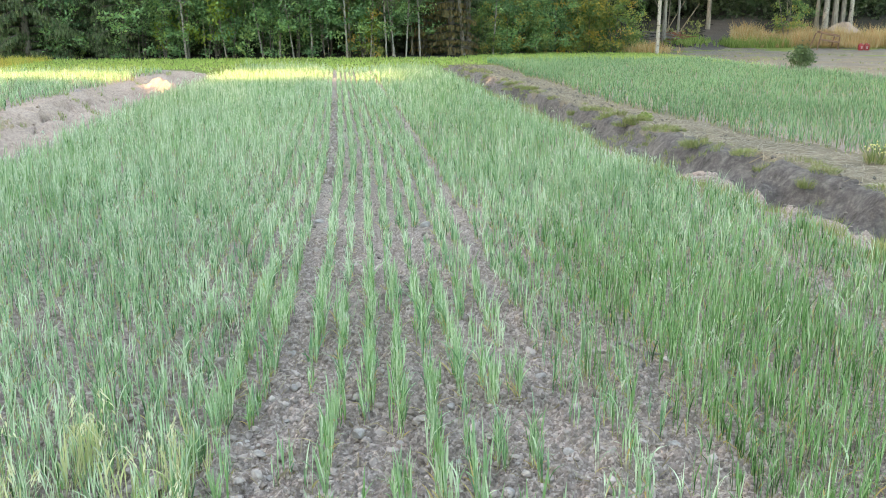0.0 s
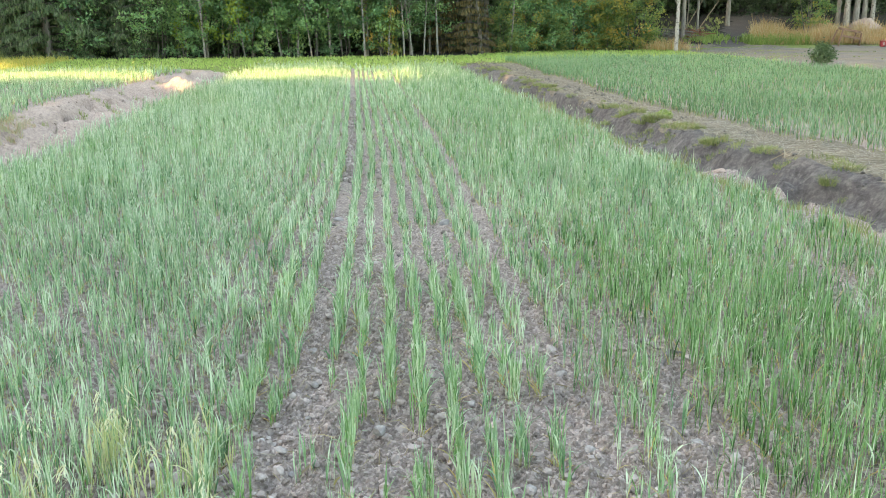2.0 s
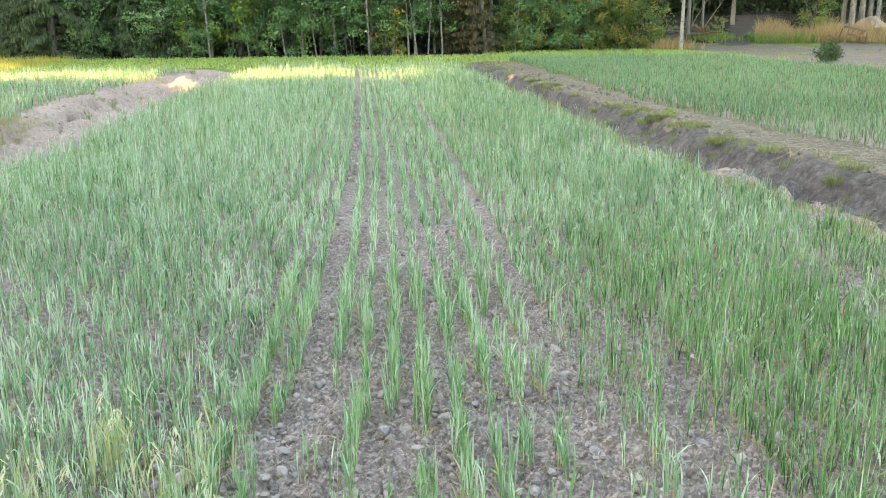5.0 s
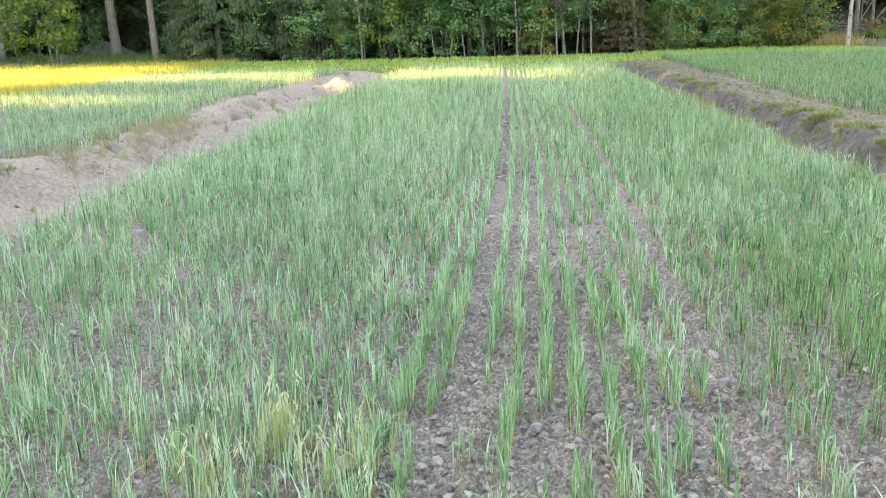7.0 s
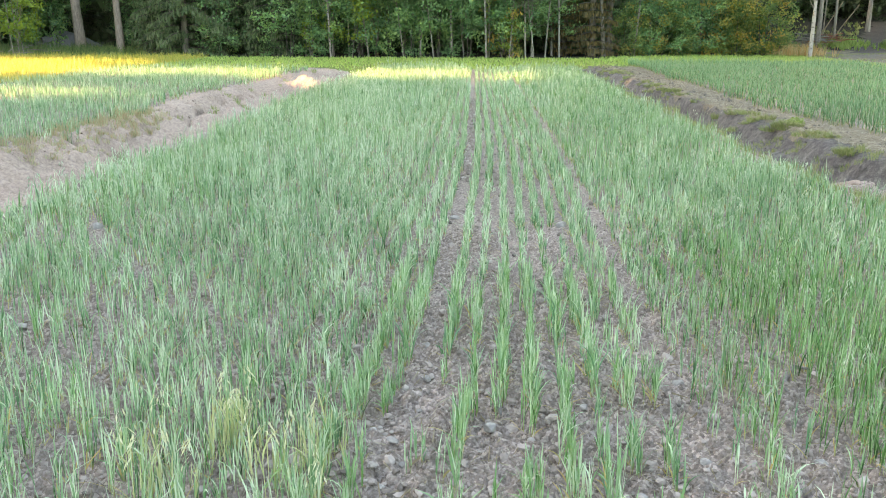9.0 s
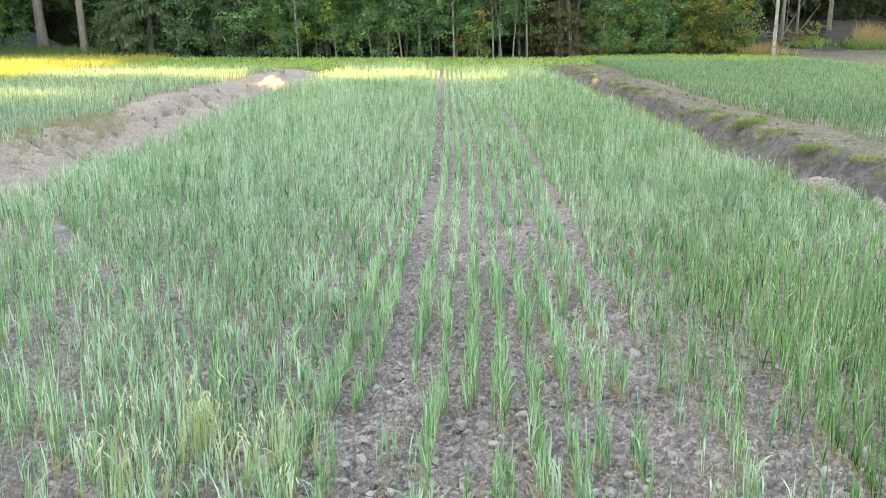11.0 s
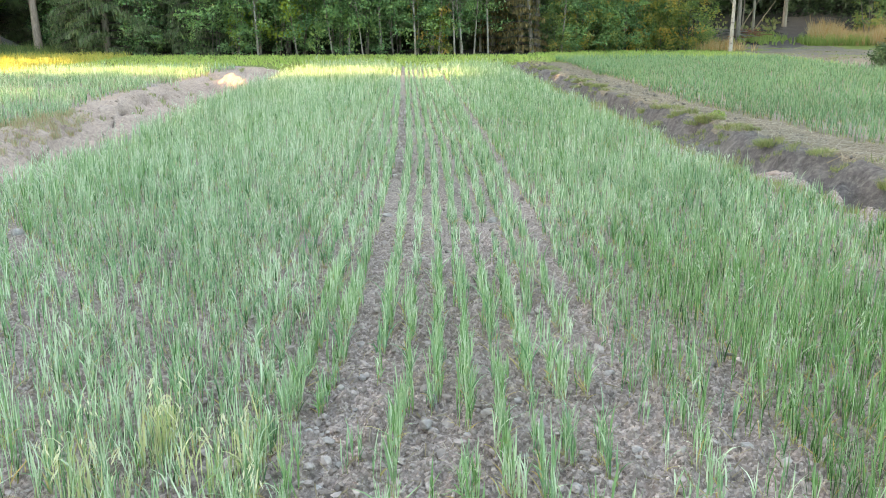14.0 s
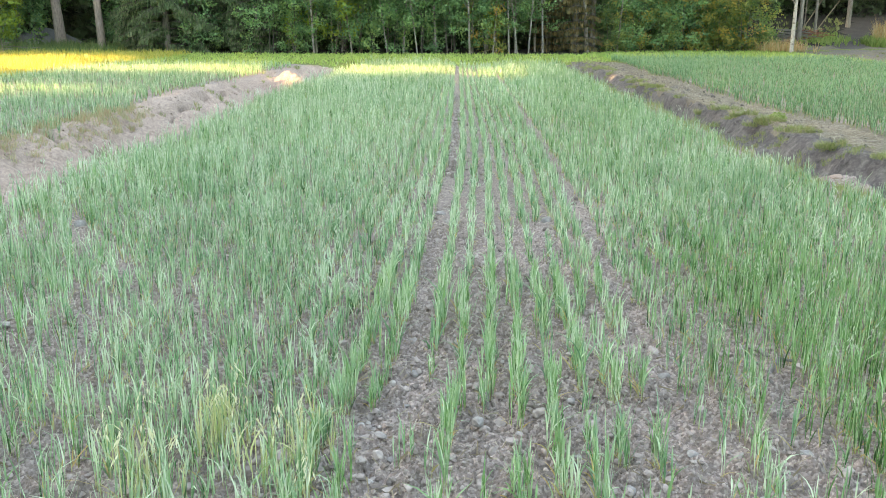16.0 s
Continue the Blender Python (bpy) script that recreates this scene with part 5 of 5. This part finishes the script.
house = new("house")
PLANK, pnt, pb = material("pale_house_plank")
pnt.links.new(ramp(pnt, noisy(pnt, 3, 4), (0.3, (0.33, 0.34, 0.36)), (0.7, (0.45, 0.46, 0.48))), pb.inputs["Base Color"])
DARK_PANE, dnt, db = material("dark_pane")
db.inputs["Base Color"].default_value, db.inputs["Roughness"].default_value = (0.02, 0.022, 0.025, 1), 0.08
ROOF, fnt, fb = material("reddish_roof")
fnt.links.new(ramp(fnt, noisy(fnt, 4, 4), (0.3, (0.26, 0.13, 0.12)), (0.7, (0.36, 0.2, 0.19))), fb.inputs["Base Color"])
part("wall", bm_mesh("wall", box(7, 6, 2.9, (0, 0, 1.45), 0.02), PLANK), house)
for side in (-1, 1):
    part("roof_slope", bm_mesh("roof_slope", box(7.8, 4.0, 0.14, (0, 0, 0), 0.02), ROOF), house).matrix_local = pose(0, side * 1.75, 3.75, -side * 27, 0, 0)
for wx in (-2, 2):
    win = part("window", bm_mesh("window", box(1.1, 0.08, 1.2, (wx, -3.02, 1.6), 0.02), WHITE), house, "pale wooden window frame")
    part("pane", bm_mesh("pane", box(0.9, 0.02, 1.0, (wx, -3.066, 1.6), 0.004), DARK_PANE), win, "dark window glass")
house.matrix_world = pose(-28.7, 75.0, gz(-30, 75), 0, 0, 18)
tagged(house, "pale house with a reddish roof behind the trees", "house")

v = rough_ball(srng, 1.0, 0.8, 0.9)
rock = new("boulder", np_mesh("boulder", v, BALL_F, BLUE_STONE, shade=True))
rock.matrix_world = pose(-5.1, 47.5, gz(-5.1, 47.5) + 0.75)
tagged(rock, "blue-grey boulder half hidden between trunks", "boulder")


# ---- single weeds on the banks ----
def weed_clump(name, rng, x, y, reach, tall, number, mat, label, flowers=0, group=""):
    weed = new(name)
    number *= 3
    a, r = rng.uniform(0, 6.28, number), reach * np.sqrt(rng.uniform(0, 1, number))
    c = np.stack([r * np.cos(a), r * np.sin(a), tall * rng.uniform(0.05, 1, number) * (1 - 0.6 * (r / reach) ** 2)], -1)
    if mat is WEED:
        foot = np.stack([c[:, 0], c[:, 1], np.full(number, -0.01)], -1)
        v, f, u = ribbons(rng, foot, tall * rng.uniform(0.5, 1.3, number) * (1 - 0.5 * (r / reach) ** 2), np.full(number, 0.006), rng.uniform(0.05, 0.6, number), a, rng.uniform(0, 0.6, number),
                          rng.uniform(0, 1, number), 2)
        part("foliage", np_mesh("foliage", v, f, WEED, uv=u), weed)
    else:
        part("leaves", np_mesh("leaves", *leaves(rng, c, 0.03 * rng.uniform(0.6, 1.4, number), rng.uniform(0, 1, number), 0.3)[:2], mat,
             uv=leaves(rng, c, 0.05, rng.uniform(0, 1, number))[2]), weed)
    if flowers:
        k = rng.integers(0, number, flowers)
        f = c[k] + np.array([0, 0, 0.4 * tall])
        v = np.concatenate([p + ICO_V * 0.009 for p in f])
        part("flower_heads", np_mesh("flower_heads", v, np.concatenate([ICO_F + 12 * i for i in range(flowers)]), YELLOW, shade=True), weed, "small pale yellow flowers")
        stalks = [tube([p * np.array([0.6, 0.6, 0]), p * 0.8, p], [0.003, 0.003, 0.002], 4) for p in f]
        part("stalk_bundle", np_mesh("stalk_bundle", *joined(stalks)[:2], WEED_STALK, shade=True), weed)
    weed.matrix_world = pose(x, y, gz(x, y))
    return tagged(weed, label, "weed", group)


YELLOW, ynt, yb = material("pale_yellow_petal")
ynt.links.new(ramp(ynt, noisy(ynt, 60, 2), (0.3, (0.5, 0.46, 0.14)), (0.7, (0.62, 0.58, 0.25))), yb.inputs["Base Color"])
WEED_STALK = soil_material("weed_stalk", (0.08, 0.12, 0.04), (0.12, 0.17, 0.06), (0.16, 0.2, 0.08))
weed_clump("flowering_weed", lrng, 5.18, 8.03, 0.12, 0.2, 40, WEED, "green weed with pale yellow flowers on the bank", 26)
for k in range(56):
    wy = 5.8 + 20 * lrng.uniform() ** 1.3
    wx = float(right_foot(wy)) + (float(right_top(wy)) - float(right_foot(wy))) * lrng.uniform(0.0, 1.5)
    weed_clump("bank_weed", lrng, wx, wy, lrng.uniform(0.07, 0.2), lrng.uniform(0.06, 0.12), 75, WEED, "small leafy weed on the grey ditch bank", group="weeds on the bank")
weed_clump("bank_weed", lrng, 4.3, 12.3, 0.12, 0.1, 70, GRASS, "bright green weed on the ditch bank top")
weed_clump("ditch_weed", lrng, -3.85, 15.4, 0.36, 0.14, 240, GRASS, "low spreading green weed in the sandy ditch", 14)
weed_clump("ditch_weed", lrng, -3.62, 11.6, 0.22, 0.1, 120, GRASS, "low green weed in the sandy ditch")
weed_clump("bank_weed", lrng, -5.5, 8.6, 0.25, 0.1, 120, WEED, "leafy olive weed on the sandy bank")
weed_clump("bank_weed", lrng, -5.1, 7.4, 0.18, 0.1, 90, WEED, "leafy olive weed on the sandy bank")
weed_clump("dry_weed", lrng, -3.75, 23.2, 0.4, 0.25, 260, RUSTY, "rusty orange dry weed at the ditch end")

n = 900
x = lrng.uniform(13.8, 25, n)
y = lrng.uniform(41.2, 50.5, n)
on_path = (x > 16.2 + 0.5 * (y - 41)) & (x < 18.6 + 0.6 * (y - 41))
keep = (vnoise(x * 0.6, y * 0.6, 29) > 0.1) & ~on_path
grass("slope_undergrowth", x[keep], y[keep], 0.1 + 0.15 * lrng.uniform(0, 1, keep.sum()), 0.03, WEED, "low green undergrowth on the shaded slope", 9, 2)
n = 260
x, y = 16.6 + lrng.normal(0, 0.55, n), 42.6 + lrng.normal(0, 0.8, n)
grass("slope_grass", x, y, 0.15 + 0.2 * lrng.uniform(0, 1, n), 0.03, GRASS, "patch of bright green grass beside the woodland path", 9, 2)
n = 500
cyy = crng.uniform(6, 24, n)
cxx = left_top(cyy) + np.abs(crng.normal(0.15, 0.4, n))
clods(crng, cxx, cyy, np.clip(0.009 * crng.lognormal(0, 0.5, n), 0.005, 0.03), SAND, "sand_clods", "crumbling clods along the sandy bank")
